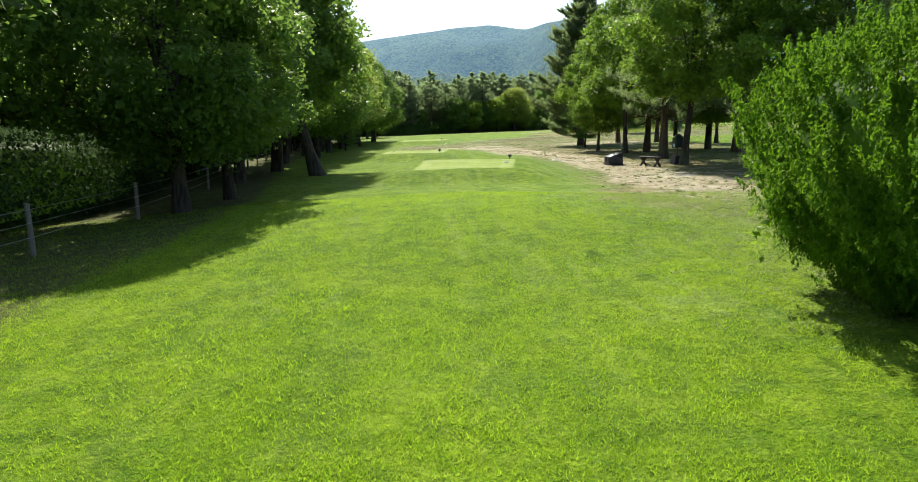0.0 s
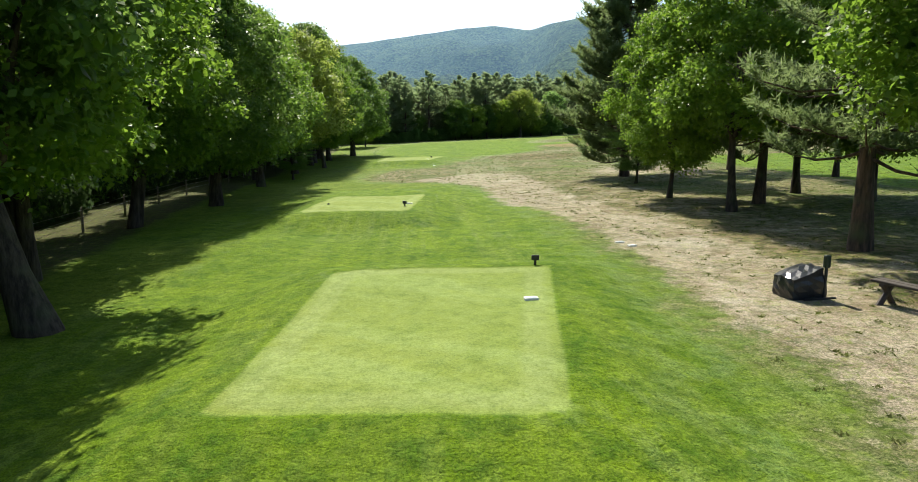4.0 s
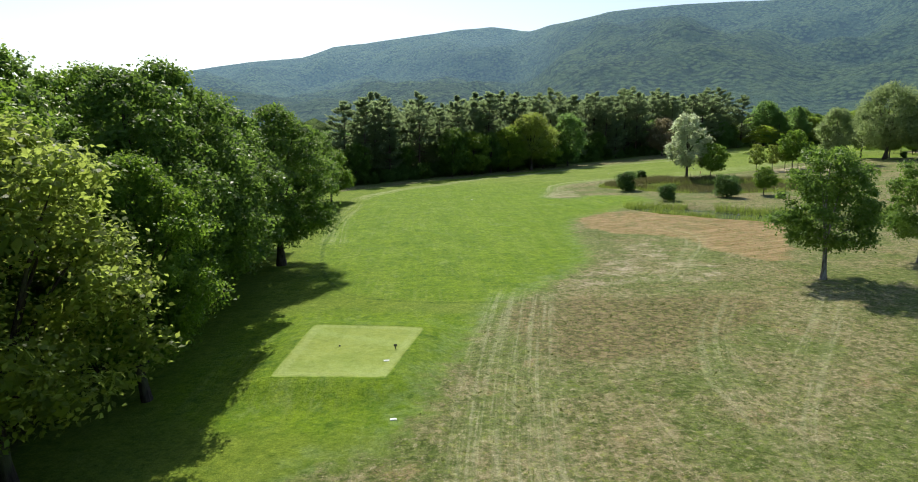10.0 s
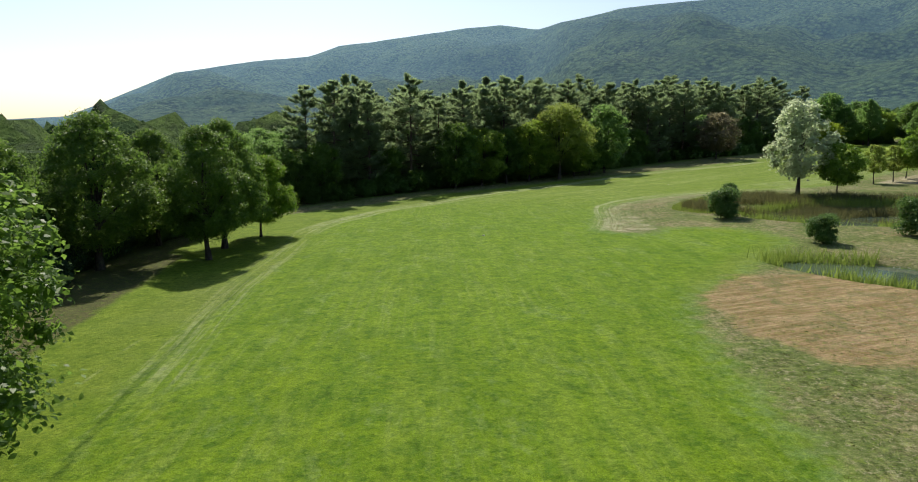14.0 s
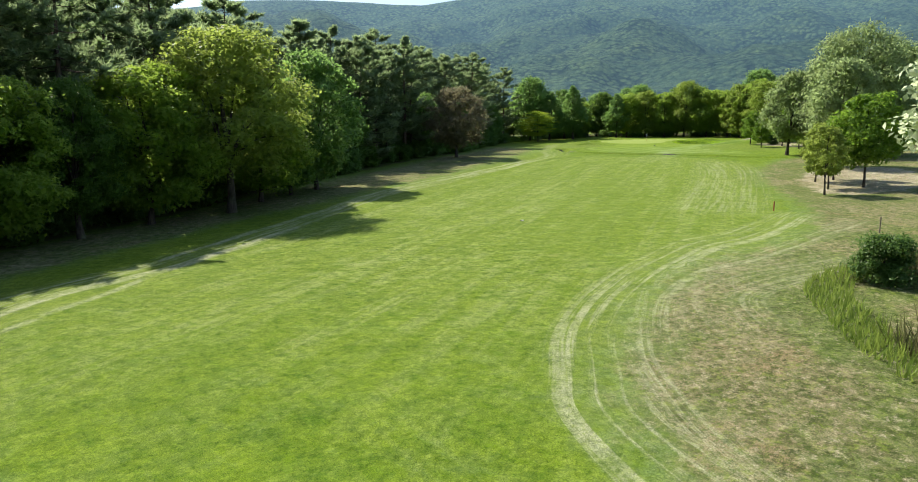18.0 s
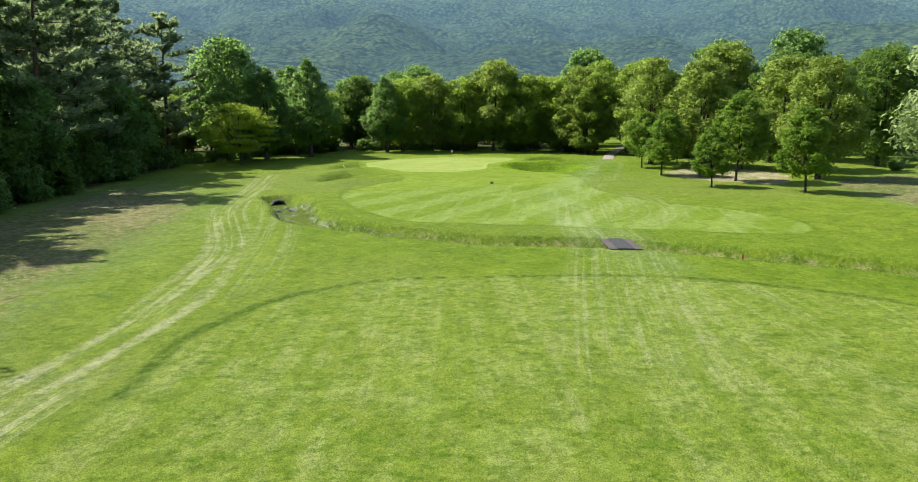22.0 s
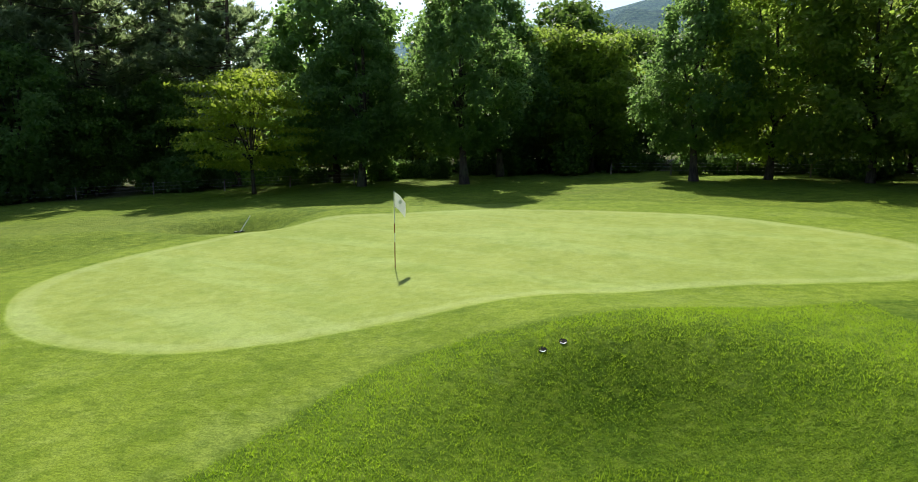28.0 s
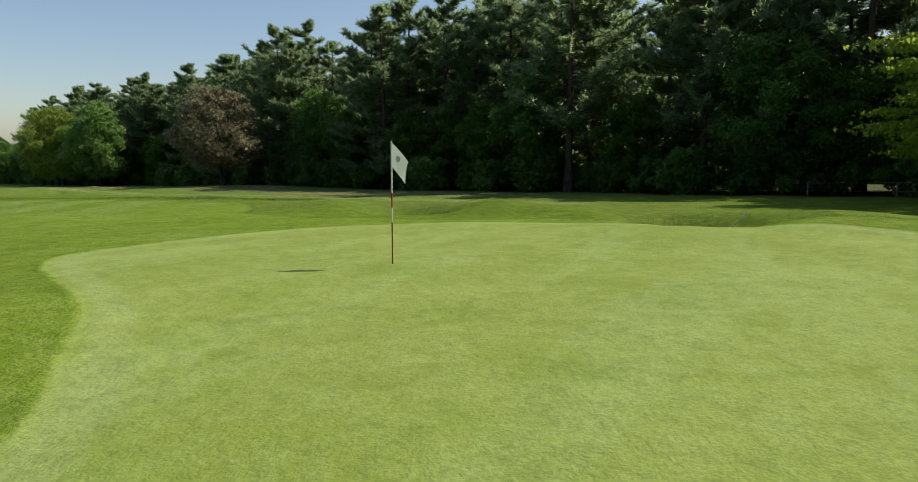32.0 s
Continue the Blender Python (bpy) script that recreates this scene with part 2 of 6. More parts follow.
    f = k.mix(k.math('MULTIPLY', late, 0.8), f, l)
    # dull bruised turf in short blotches
    f = k.mix(k.ramp(k.noise(0.33, 5, 0.7), 0.57, 0.68, 0, 0.2), f, (0.27, 0.34, 0.07))
    f = k.mix(part_of(early, k.ramp(k.noise(0.5, 7, 0.76, k.along(1, 2.2, 12)), 0.55, 0.64, 0, 0.3)), f, k.mix(small, (0.22, 0.29, 0.08), (0.36, 0.42, 0.2)))
    f = k.mix(part_of(early, k.ramp(k.noise(1.1, 7, 0.8), 0.53, 0.6, 0, 0.5)), f, (0.05, 0.12, 0.008))
    sd = k.math('ADD', k.attr("fairway"), wob)
    c = k.mix(k.ramp(sd, 1.0, -1.0), c, f)
    # dark seam where the mown arcs end
    c = k.mix(part_of(k.ramp(k.math('ADD', k.attr("arc"), k.math('MULTIPLY', wob, 0.05)), 0.36, 0.1, 0, 0.95), k.ramp(small, 0.35, 0.6, 0.6, 1.0)), c, (0.045, 0.095, 0.008))
    # dried grass
    d = k.mix(k.ramp(small, 0.38, 0.62), (0.18, 0.155, 0.075), (0.38, 0.31, 0.185))
    d = k.mix(k.ramp(thin, 0.55, 0.66, 0, 0.5), d, (0.5, 0.42, 0.27))
    d = k.mix(k.ramp(k.noise(0.16, 5, 0.68), 0.44, 0.58, 0, 0.85), d, k.mix(k.ramp(small, 0.35, 0.65), (0.085, 0.125, 0.025), (0.21, 0.24, 0.085)))
    d = k.mix(k.ramp(k.noise(0.24, 5, 0.72, k.along(1, 1, 33)), 0.57, 0.66, 0, 0.7), d, k.mix(small, (0.28, 0.18, 0.1), (0.42, 0.3, 0.18)))
    d = k.mix(part_of(k.ramp(fleck, 0.51, 0.6, 0, 0.9), k.ramp(k.noise(0.6, 4), 0.4, 0.6, 0.15, 1.0)), d, (0.06, 0.06, 0.022))
    d = k.mix(k.ramp(k.noise(1.7, 7, 0.88), 0.51, 0.57, 0, 0.8), d, (0.06, 0.07, 0.022))
    d = k.mix(k.ramp(k.noise(3.1, 6, 0.85), 0.54, 0.63, 0, 0.75), d, (0.52, 0.44, 0.3))
    dry = k.math('ADD', k.attr("dry"), k.math('MULTIPLY', k.math('SUBTRACT', k.noise(0.9, 5, 0.7), 0.5), 1.1))
    rim = part_of(k.ramp(dry, 0.05, 0.35), k.ramp(k.noise(1.4, 5, 0.7), 0.4, 0.6, 0.05, 0.5))
    c = k.mix(rim, c, k.mix(small, (0.1, 0.19, 0.05), (0.3, 0.37, 0.19)))
    c = k.mix(k.ramp(dry, 0.3, 0.75), c, d)
    # clotted darker ground
    o = k.mix(k.ramp(small, 0.35, 0.65), (0.19, 0.13, 0.075), (0.34, 0.25, 0.15))
    o = k.mix(k.ramp(k.noise(2.4, 6, 0.82), 0.48, 0.56, 0, 0.9), o, (0.05, 0.042, 0.022))
    clod = k.math('ADD', k.attr("clods"), k.math('MULTIPLY', k.math('SUBTRACT', k.noise(0.7, 6, 0.75), 0.5), 1.3))
    c = k.mix(k.ramp(clod, 0.35, 0.8, 0, 0.85), c, o)
    # bare soil
    s = k.mix(k.ramp(small, 0.3, 0.7), (0.4, 0.315, 0.225), (0.58, 0.485, 0.375))
    s = k.mix(k.ramp(thin, 0.5, 0.66, 0, 0.5), s, (0.6, 0.5, 0.36))
    s = k.mix(part_of(k.ramp(fleck, 0.53, 0.61, 0, 0.85), k.ramp(k.noise(0.8, 4), 0.4, 0.6, 0.25, 1.0)), s, (0.12, 0.09, 0.045))
    s = k.mix(k.ramp(k.noise(2.0, 7, 0.85), 0.55, 0.63, 0, 0.5), s, (0.22, 0.16, 0.09))
    s = k.mix(k.ramp(k.noise(0.6, 6, 0.72), 0.5, 0.62, 0, 0.7), s, k.mix(small, (0.24, 0.17, 0.11), (0.38, 0.28, 0.19)))
    s = k.mix(k.ramp(k.noise(0.35, 5, 0.7, k.along(1, 1, 50)), 0.54, 0.64, 0, 0.75), s, k.mix(small, (0.57, 0.48, 0.375), (0.67, 0.585, 0.475)))
    soil = k.math('ADD', k.attr("soil"), k.math('MULTIPLY', k.math('SUBTRACT', k.noise(0.55, 8, 0.76), 0.5), 2.6))
    c = k.mix(k.ramp(soil, 0.42, 0.85), c, s)
    r = k.mix(k.ramp(k.noise(1.0, 4, 0.65, k.along(0.35, 5.0, -72)), 0.38, 0.62), (0.29, 0.165, 0.085), (0.49, 0.315, 0.195))
    r = k.mix(k.ramp(k.noise(1.0, 3, 0.6, k.along(0.16, 3.0, 62)), 0.54, 0.68, 0, 0.5), r, (0.54, 0.42, 0.3))
    r = k.mix(k.ramp(k.noise(0.5, 6, 0.74), 0.5, 0.62, 0, 0.7), r, (0.2, 0.17, 0.085))
    r = k.mix(k.ramp(fleck, 0.55, 0.64, 0, 0.7), r, (0.12, 0.1, 0.045))
    red = k.math('ADD', k.attr("red"), k.math('MULTIPLY', k.math('SUBTRACT', k.noise(0.35, 7, 0.75), 0.5), 2.0))
    c = k.mix(k.ramp(red, 0.3, 0.75, 0, 0.92), c, r)
    # apron, tees and green
    a = k.mix(k.ramp(mid, 0.25, 0.75), (0.155, 0.23, 0.016), (0.22, 0.3, 0.032))
    a = k.mix(k.ramp(small, 0.42, 0.72, 0, 0.6), a, (0.25, 0.325, 0.055))
    a = k.mix(k.ramp(patchy, 0.5, 0.64, 0, 0.5), a, (0.1, 0.175, 0.01))
    wave = k.t.nodes.new("ShaderNodeTexWave")
    wave.inputs["Scale"].default_value = 0.07
    wave.inputs["Distortion"].default_value = 0.9
    k.link(k.along(1, 1, 97), wave.inputs["Vector"])
    zone = k.ramp(k.attr("stripes"), 2, -2)
    a = k.mix(k.math('MULTIPLY', zone, 0.5), a, (0.115, 0.19, 0.014))
    a = k.mix(part_of(k.ramp(wave.outputs["Fac"], 0.34, 0.66, 0, 0.42), zone), a, (0.27, 0.345, 0.1))
    a = k.mix(part_of(k.ramp(k.noise(1.0, 4, 0.62, k.along(0.8, 14.0, -62)), 0.5, 0.7, 0, 0.3), zone), a, (0.32, 0.41, 0.16))
    a = k.mix(k.ramp(k.noise(0.2, 5, 0.7), 0.5, 0.64, 0, 0.45), a, (0.27, 0.345, 0.08))
    sa = k.math('ADD', k.attr("apron"), k.math('MULTIPLY', wob, 0.1))
    c = k.mix(k.ramp(k.math('ABSOLUTE', k.math('SUBTRACT', sa, 0.15)), 0.35, 0.05, 0, 0.32), c, (0.05, 0.11, 0.006))
    c = k.mix(k.ramp(sa, 0.2, -0.15), c, a)
    g = k.mix(k.ramp(mid, 0.25, 0.75), (0.235, 0.29, 0.055), (0.29, 0.345, 0.085))
    g = k.mix(k.ramp(small, 0.4, 0.75, 0, 0.5), g, (0.33, 0.41, 0.14))
    g = k.mix(k.ramp(big, 0.45, 0.6, 0, 0.35), g, (0.18, 0.27, 0.045))
    g = k.mix(k.ramp(k.noise(1.0, 4, 0.6, k.along(1.4, 9.0, 60)), 0.45, 0.62, 0, 0.4), g, (0.32, 0.41, 0.14))
    g = k.mix(k.ramp(k.noise(0.6, 6, 0.72), 0.52, 0.62, 0, 0.3), g, (0.17, 0.25, 0.04))
    sg = k.math('ADD', k.attr("green"), k.math('MULTIPLY', wob, 0.035))
    c = k.mix(k.ramp(k.math('ABSOLUTE', k.math('SUBTRACT', sg, 0.12)), 0.14, 0.03, 0, 0.12), c, (0.06, 0.12, 0.01))
    c = k.mix(k.ramp(sg, 0.05, -0.05), c, g)
    c = k.mix(k.ramp(k.math('ABSOLUTE', k.math('ADD', sg, 0.35)), 0.3, 0.1, 0, 0.3), c, (0.36, 0.42, 0.17))
    # wheel lanes of pale bruised grass, several lines to a lane
    n = k.t.nodes.new("ShaderNodeAttribute")
    n.attribute_name = "lane"
    m = k.t.nodes.new("ShaderNodeMapping")
    m.inputs["Scale"].default_value = (3.0, 0.045, 1.0)
    k.link(n.outputs["Vector"], m.inputs["Vector"])
    ruts = k.ramp(k.noise(1.0, 4, 0.7, m.outputs[0]), 0.46, 0.6)
    ruts = part_of(part_of(ruts, k.attr("lane_gain")), k.ramp(k.noise(0.7, 6, 0.78), 0.36, 0.58, 0.3, 1.0))
    c = k.mix(part_of(k.attr("lane_gain"), k.ramp(patchy, 0.4, 0.6, 0.05, 0.3)), c, (0.33, 0.36, 0.16))
    c = k.mix(k.math('MULTIPLY', ruts, 0.88), c, k.mix(small, (0.44, 0.44, 0.25), (0.6, 0.58, 0.4)))
    line = part_of(k.ramp(k.math('ADD', k.attr("rut"), k.math('MULTIPLY', k.math('SUBTRACT', small, 0.5), 0.25)), 0.36, 0.08), k.ramp(k.noise(0.35, 5, 0.7), 0.38, 0.58, 0.1, 0.85))
    c = k.mix(part_of(line, k.ramp(late, 0.0, 1.0, 0.4, 0.68)), c, k.mix(small, (0.44, 0.44, 0.26), (0.62, 0.6, 0.43)))
    worn = part_of(k.attr("worn"), k.ramp(k.noise(1.0, 4, 0.65, k.along(1.4, 9.0, -48)), 0.35, 0.65, 0.2, 1.0))
    c = k.mix(k.math('MULTIPLY', worn, 0.28), c, (0.36, 0.45, 0.24))
    # woodland floor, stream bed, sand
    lit = k.math('ADD', k.attr("litter"), k.math('MULTIPLY', k.math('SUBTRACT', mid, 0.5), 0.9))
    c = k.mix(k.ramp(lit, 0.3, 0.8), c, k.mix(small, (0.06, 0.055, 0.028), (0.15, 0.125, 0.065)))
    bed = k.mix(k.ramp(k.noise(3.0, 6, 0.8), 0.44, 0.6), (0.05, 0.08, 0.018), (0.13, 0.2, 0.03))
    bed = k.mix(k.ramp(k.noise(0.9, 7, 0.8), 0.5, 0.55), bed, k.mix(k.ramp(k.noise(7, 5, 0.8), 0.42, 0.58), (0.09, 0.085, 0.075), (0.5, 0.49, 0.46)))
    straw = k.mix(k.ramp(k.noise(1.2, 5, 0.75), 0.42, 0.6), (0.11, 0.17, 0.02), (0.4, 0.36, 0.17))
    bed = k.mix(k.attr("straw"), bed, straw)
    c = k.mix(k.ramp(k.math('ADD', k.attr("bed"), k.math('MULTIPLY', wob, 0.3)), 0.2, -0.2), c, bed)
    sand = k.mix(k.ramp(small, 0.3, 0.7), (0.55, 0.465, 0.39), (0.67, 0.595, 0.52))
    sand = k.mix(k.ramp(k.noise(14, 4, 0.7), 0.52, 0.66, 0, 0.4), sand, (0.45, 0.37, 0.29))
    # shade under the bunker lip put into the sand's edge colour
    sand = k.mix(k.ramp(k.attr("sand"), -0.25, 0.0, 0, 0.6), sand, (0.5, 0.41, 0.32))
    c = k.mix(k.ramp(k.attr("sand"), 0.05, -0.05), c, sand)
    # grain of the blades
    short = part_of(k.ramp(k.math('MINIMUM', k.attr("green"), k.attr("sand")), -0.1, 0.1, 0.5, 1.0), k.ramp(k.attr("apron"), -0.3, 0.3, 0.7, 1.0))
    c = k.mix(part_of(k.ramp(fine, 0.42, 0.62, 0.0, 0.95), short), c, k.mix(0.65, c, (0.015, 0.04, 0.002)))
    c = k.mix(part_of(k.ramp(tuft, 0.5, 0.7, 0.0, 0.55), short), c, k.mix(0.4, c, (0.3, 0.42, 0.03)))
    c = k.mix(part_of(k.ramp(k.noise(1.5, 6, 0.82), 0.5, 0.6, 0.0, 0.6), short), c, k.mix(0.55, c, (0.03, 0.075, 0.004)))
    c = k.mix(part_of(k.ramp(k.noise(4.5, 6, 0.85), 0.5, 0.58, 0.0, 0.65), short), c, k.mix(0.6, c, (0.02, 0.055, 0.003)))
    c = k.mix(part_of(k.ramp(k.noise(2.8, 6, 0.85), 0.53, 0.61, 0.0, 0.5), short), c, k.mix(0.45, c, (0.34, 0.43, 0.05)))
    c = k.mix(part_of(k.ramp(k.noise(7.5, 6, 0.85), 0.54, 0.61, 0.0, 0.5), short), c, k.mix(0.35, c, (0.38, 0.5, 0.08)))
    h = k.math('ADD', k.math('ADD', k.math('MULTIPLY', fine, 0.35), k.math('MULTIPLY', tuft, 0.6)), small)
    k.bump(k.math('MULTIPLY', h, short), 0.85, 0.1)
    return k.done(c, 0.85, 0, 0.06)


M["ground"] = ground_material()


def water_mat():
    k = Mat("pond_water")
    k.bump(k.noise(2.5, 3), 0.08, 0.02)
    k.bsdf.inputs["IOR"].default_value = 1.33
    return k.done(k.mix(k.noise(0.4, 3), (0.05, 0.075, 0.05), (0.09, 0.12, 0.09)), 0.06, 0, 0.5)


M["water"] = water_mat()


def mountain_mat():
    k = Mat("wooded_mountain")
    wavy = k.noise(0.02, 3)
    v = k.voronoi(0.11)
    vc = k.voronoi(0.11, "Color")
    big = k.noise(0.0035, 5, 0.6)
    c = k.mix(k.ramp(big, 0.38, 0.62), (0.05, 0.1, 0.055), (0.1, 0.165, 0.065))
    c = k.mix(0.4, c, k.mix(vc, (0.025, 0.055, 0.04), (0.16, 0.22, 0.08)))
    c = k.mix(k.ramp(k.noise(0.011, 5, 0.7), 0.5, 0.66, 0, 0.6), c, (0.14, 0.2, 0.075))
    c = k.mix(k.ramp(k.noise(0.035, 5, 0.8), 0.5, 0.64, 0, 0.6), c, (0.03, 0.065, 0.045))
    # shade between the crowns put into the colour as near-black gaps
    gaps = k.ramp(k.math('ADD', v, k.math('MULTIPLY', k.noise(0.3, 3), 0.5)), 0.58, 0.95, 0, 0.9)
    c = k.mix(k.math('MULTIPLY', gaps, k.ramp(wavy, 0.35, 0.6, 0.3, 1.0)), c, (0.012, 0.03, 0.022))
    k.bump(k.math('SUBTRACT', k.math('MULTIPLY', k.noise(0.07, 6, 0.8), 1.6), k.math('MULTIPLY', v, 0.9)), 1.0, 13.0)
    # aerial haze put in as faint bluish emission, more with distance
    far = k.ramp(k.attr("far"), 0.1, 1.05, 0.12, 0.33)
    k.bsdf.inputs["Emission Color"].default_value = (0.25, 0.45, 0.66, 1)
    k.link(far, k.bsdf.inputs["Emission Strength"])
    return k.done(c, 0.95, 0, 0.05)


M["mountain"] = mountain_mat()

# ---- mesh helpers ----


def mesh_of(name, verts, faces, mat, smooth=False):
    """A mesh from arrays: faces all of one corner count."""
    verts, faces = np.asarray(verts, np.float32), np.asarray(faces, np.int32)
    me = bpy.data.meshes.new(name)
    n, k = faces.shape
    me.vertices.add(len(verts))
    me.vertices.foreach_set("co", verts.ravel())
    me.loops.add(n * k)
    me.loops.foreach_set("vertex_index", faces.ravel())
    me.polygons.add(n)
    me.polygons.foreach_set("loop_start", np.arange(0, n * k, k, dtype=np.int32))
    me.polygons.foreach_set("loop_total", np.full(n, k, np.int32))
    if smooth:
        me.polygons.foreach_set("use_smooth", np.ones(n, bool))
    me.update(calc_edges=True)
    me.materials.append(mat)
    return me


def part(name, data, material=None, parent=None, label=""):
    """Links a mesh or a bmesh as one object under a thing or a part."""
    if isinstance(data, bmesh.types.BMesh):
        me = bpy.data.meshes.new(name)
        data.to_mesh(me)
        data.free()
        if material:
            me.materials.append(material)
        data = me
    ob = new(name, data)
    if parent:
        ob.parent = parent
    return tagged(ob, label=label)


def thing(name, m, label, category, group="", kind=""):
    ob = new(name)
    ob.empty_display_size = 0.3
    ob.matrix_basis = m
    return tagged(ob, label, category, group, kind)


def box(bm, x0, y0, z0, x1, y1, z1, bevel=0.0):
    r = bmesh.ops.create_cube(bm, size=1.0)
    bmesh.ops.scale(bm, vec=(x1 - x0, y1 - y0, z1 - z0), verts=r["verts"])
    bmesh.ops.translate(bm, vec=((x0 + x1) / 2, (y0 + y1) / 2, (z0 + z1) / 2), verts=r["verts"])
    if bevel:
        es = list({e for v in r["verts"] for e in v.link_edges})
        bmesh.ops.bevel(bm, geom=es, offset=bevel, segments=2, affect='EDGES', profile=0.5)
    return bm


def rod(bm, a, b, r0, r1=None, sides=8):
    a, b = Vector(a), Vector(b)
    d = b - a
    m = Matrix.Translation((a + b) / 2) @ d.to_track_quat('Z', 'Y').to_matrix().to_4x4()
    bmesh.ops.create_cone(bm, cap_ends=True, segments=sides, radius1=r0, radius2=r0 if r1 is None else r1, depth=d.length, matrix=m)
    return bm


def tube(points, radii, sides=8):
    """Vertices and quads of a tapering tube."""
    p, r = np.asarray(points, float), np.asarray(radii, float)
    d = np.gradient(p, axis=0)
    d /= np.linalg.norm(d, axis=1)[:, None] + 1e-9
    ref = np.where(np.abs(d[:, 2:3]) > 0.9, [[1.0, 0, 0]], [[0, 0, 1.0]])
    u = np.cross(d, ref)
    u /= np.linalg.norm(u, axis=1)[:, None] + 1e-9
    w = np.cross(d, u)
    a = np.linspace(0, 2 * np.pi, sides, endpoint=False)
    v = p[:, None] + r[:, None, None] * (np.cos(a)[None, :, None] * u[:, None] + np.sin(a)[None, :, None] * w[:, None])
    i, j = np.meshgrid(np.arange(len(p) - 1), np.arange(sides), indexing="ij")
    k = (j + 1) % sides
    q = np.stack([i * sides + j, i * sides + k, (i + 1) * sides + k, (i + 1) * sides + j], -1).reshape(-1, 4)
    return v.reshape(-1, 3), q


def merged(parts):
    vs, fs, n = [], [], 0
    for v, f in parts:
        vs.append(v)
        fs.append(f + n)
        n += len(v)
    return np.concatenate(vs), np.concatenate(fs)


def unit(v):
    return v / (np.linalg.norm(v, axis=-1, keepdims=True) + 1e-9)


def cards(pos, normal, size, aspect, rng, droop=0.25):
    """Leaf blades: folded rhombs about the given places."""
    n = len(pos)
    nrm = unit(normal + 0.75 * rng.normal(size=(n, 3)))
    tip = rng.normal(size=(n, 3)) + [0, 0, -droop]
    tip = unit(tip - (tip * nrm).sum(1)[:, None] * nrm)
    side = np.cross(nrm, tip)
    L = (size * (0.65 + 0.7 * rng.random(n)))[:, None]
    a = pos - tip * L * 0.5
    b = pos + tip * L * 0.5 - nrm * L * 0.12
    m = pos + nrm * L * 0.06
    v = np.stack([a, m + side * L * aspect * 0.5, b, m - side * L * aspect * 0.5], 1).reshape(-1, 3)
    f = np.arange(4 * n).reshape(-1, 4)
    return v, f

# ---- the lie of the land ----


def curve(pts, closed=True, n=6):
    """A smooth line through a few plan points."""
    p = np.array(pts, float)
    out = []
    m = len(p)
    for i in range(m if closed else m - 1):
        if closed:
            a, b, c, d = p[i - 1], p[i], p[(i + 1) % m], p[(i + 2) % m]
        else:
            a, b, c, d = p[max(i - 1, 0)], p[i], p[i + 1], p[min(i + 2, m - 1)]
        for t in np.arange(n) / n:
            out.append(0.5 * (2 * b + (c - a) * t + (2 * a - 5 * b + 4 * c - d) * t * t + (3 * b - 3 * c + d - a) * t ** 3))
    if not closed:
        out.append(p[-1])
    return np.array(out)


def near(x, y, line, closed):
    """Distance to a line and, for a closed one, less than zero inside."""
    x, y = np.broadcast_arrays(np.asarray(x, float), np.asarray(y, float))
    shape = x.shape
    x, y = x.ravel(), y.ravel()
    out = np.full(x.shape, 60.0)
    lo, hi = line.min(0) - 40, line.max(0) + 40
    sel = np.nonzero((x > lo[0]) & (x < hi[0]) & (y > lo[1]) & (y < hi[1]))[0]
    if len(sel):
        px, py = x[sel], y[sel]
        best, inside = np.full(px.shape, 1e9), np.zeros(px.shape, bool)
        q = np.roll(line, -1, 0) if closed else line[1:]
        for (ax, ay), (bx, by) in zip(line if closed else line[:-1], q):
            dx, dy = bx - ax, by - ay
            t = np.clip(((px - ax) * dx + (py - ay) * dy) / (dx * dx + dy * dy + 1e-12), 0, 1)
            best = np.minimum(best, (px - ax - t * dx) ** 2 + (py - ay - t * dy) ** 2)
            if closed and ay != by:
                inside ^= ((ay > py) != (by > py)) & (px < ax + (py - ay) / (by - ay) * dx)
        best = np.sqrt(best)
        out[sel] = np.where(inside, -best, best) if closed else best
    return out.reshape(shape)


def lanes(x, y):
    """Offset from the middle of the nearest wheel lane, way along it, and its strength."""
    u, v, best, gain = np.zeros(x.shape), np.zeros(x.shape), np.full(x.shape, 1e9), np.zeros(x.shape)
    for k, (line, w, g) in enumerate(LANES):
        lo, hi = line.min(0) - 6, line.max(0) + 6
        sel = np.nonzero((x > lo[0]) & (x < hi[0]) & (y > lo[1]) & (y < hi[1]))[0]
        px, py, run = x[sel], y[sel], 40.0 * k
        start, whole = run, np.linalg.norm(np.diff(line, axis=0), axis=1).sum()
        for (ax, ay), (bx, by) in zip(line[:-1], line[1:]):
            dx, dy = bx - ax, by - ay
            L = math.hypot(dx, dy)
            t = np.clip(((px - ax) * dx + (py - ay) * dy) / (L * L), 0, 1)
            d = np.hypot(px - ax - t * dx, py - ay - t * dy)
            take = d / w < best[sel]
            side = np.sign((px - ax) * dy - (py - ay) * dx)
            i = sel[take]
            best[i] = (d / w)[take]
            u[i], v[i] = (d * side)[take] + 9.0 * k, run + (t * L)[take]
            gain[i] = g * step(v[i] - start, 0, 5) * step(start + whole - v[i], 0, 5)
            run += L
    return u, v, gain * step(best, 1.35, 0.75)


def step(v, lo, hi):
    t = np.clip((v - lo) / (hi - lo), 0, 1)
    return t * t * (3 - 2 * t)


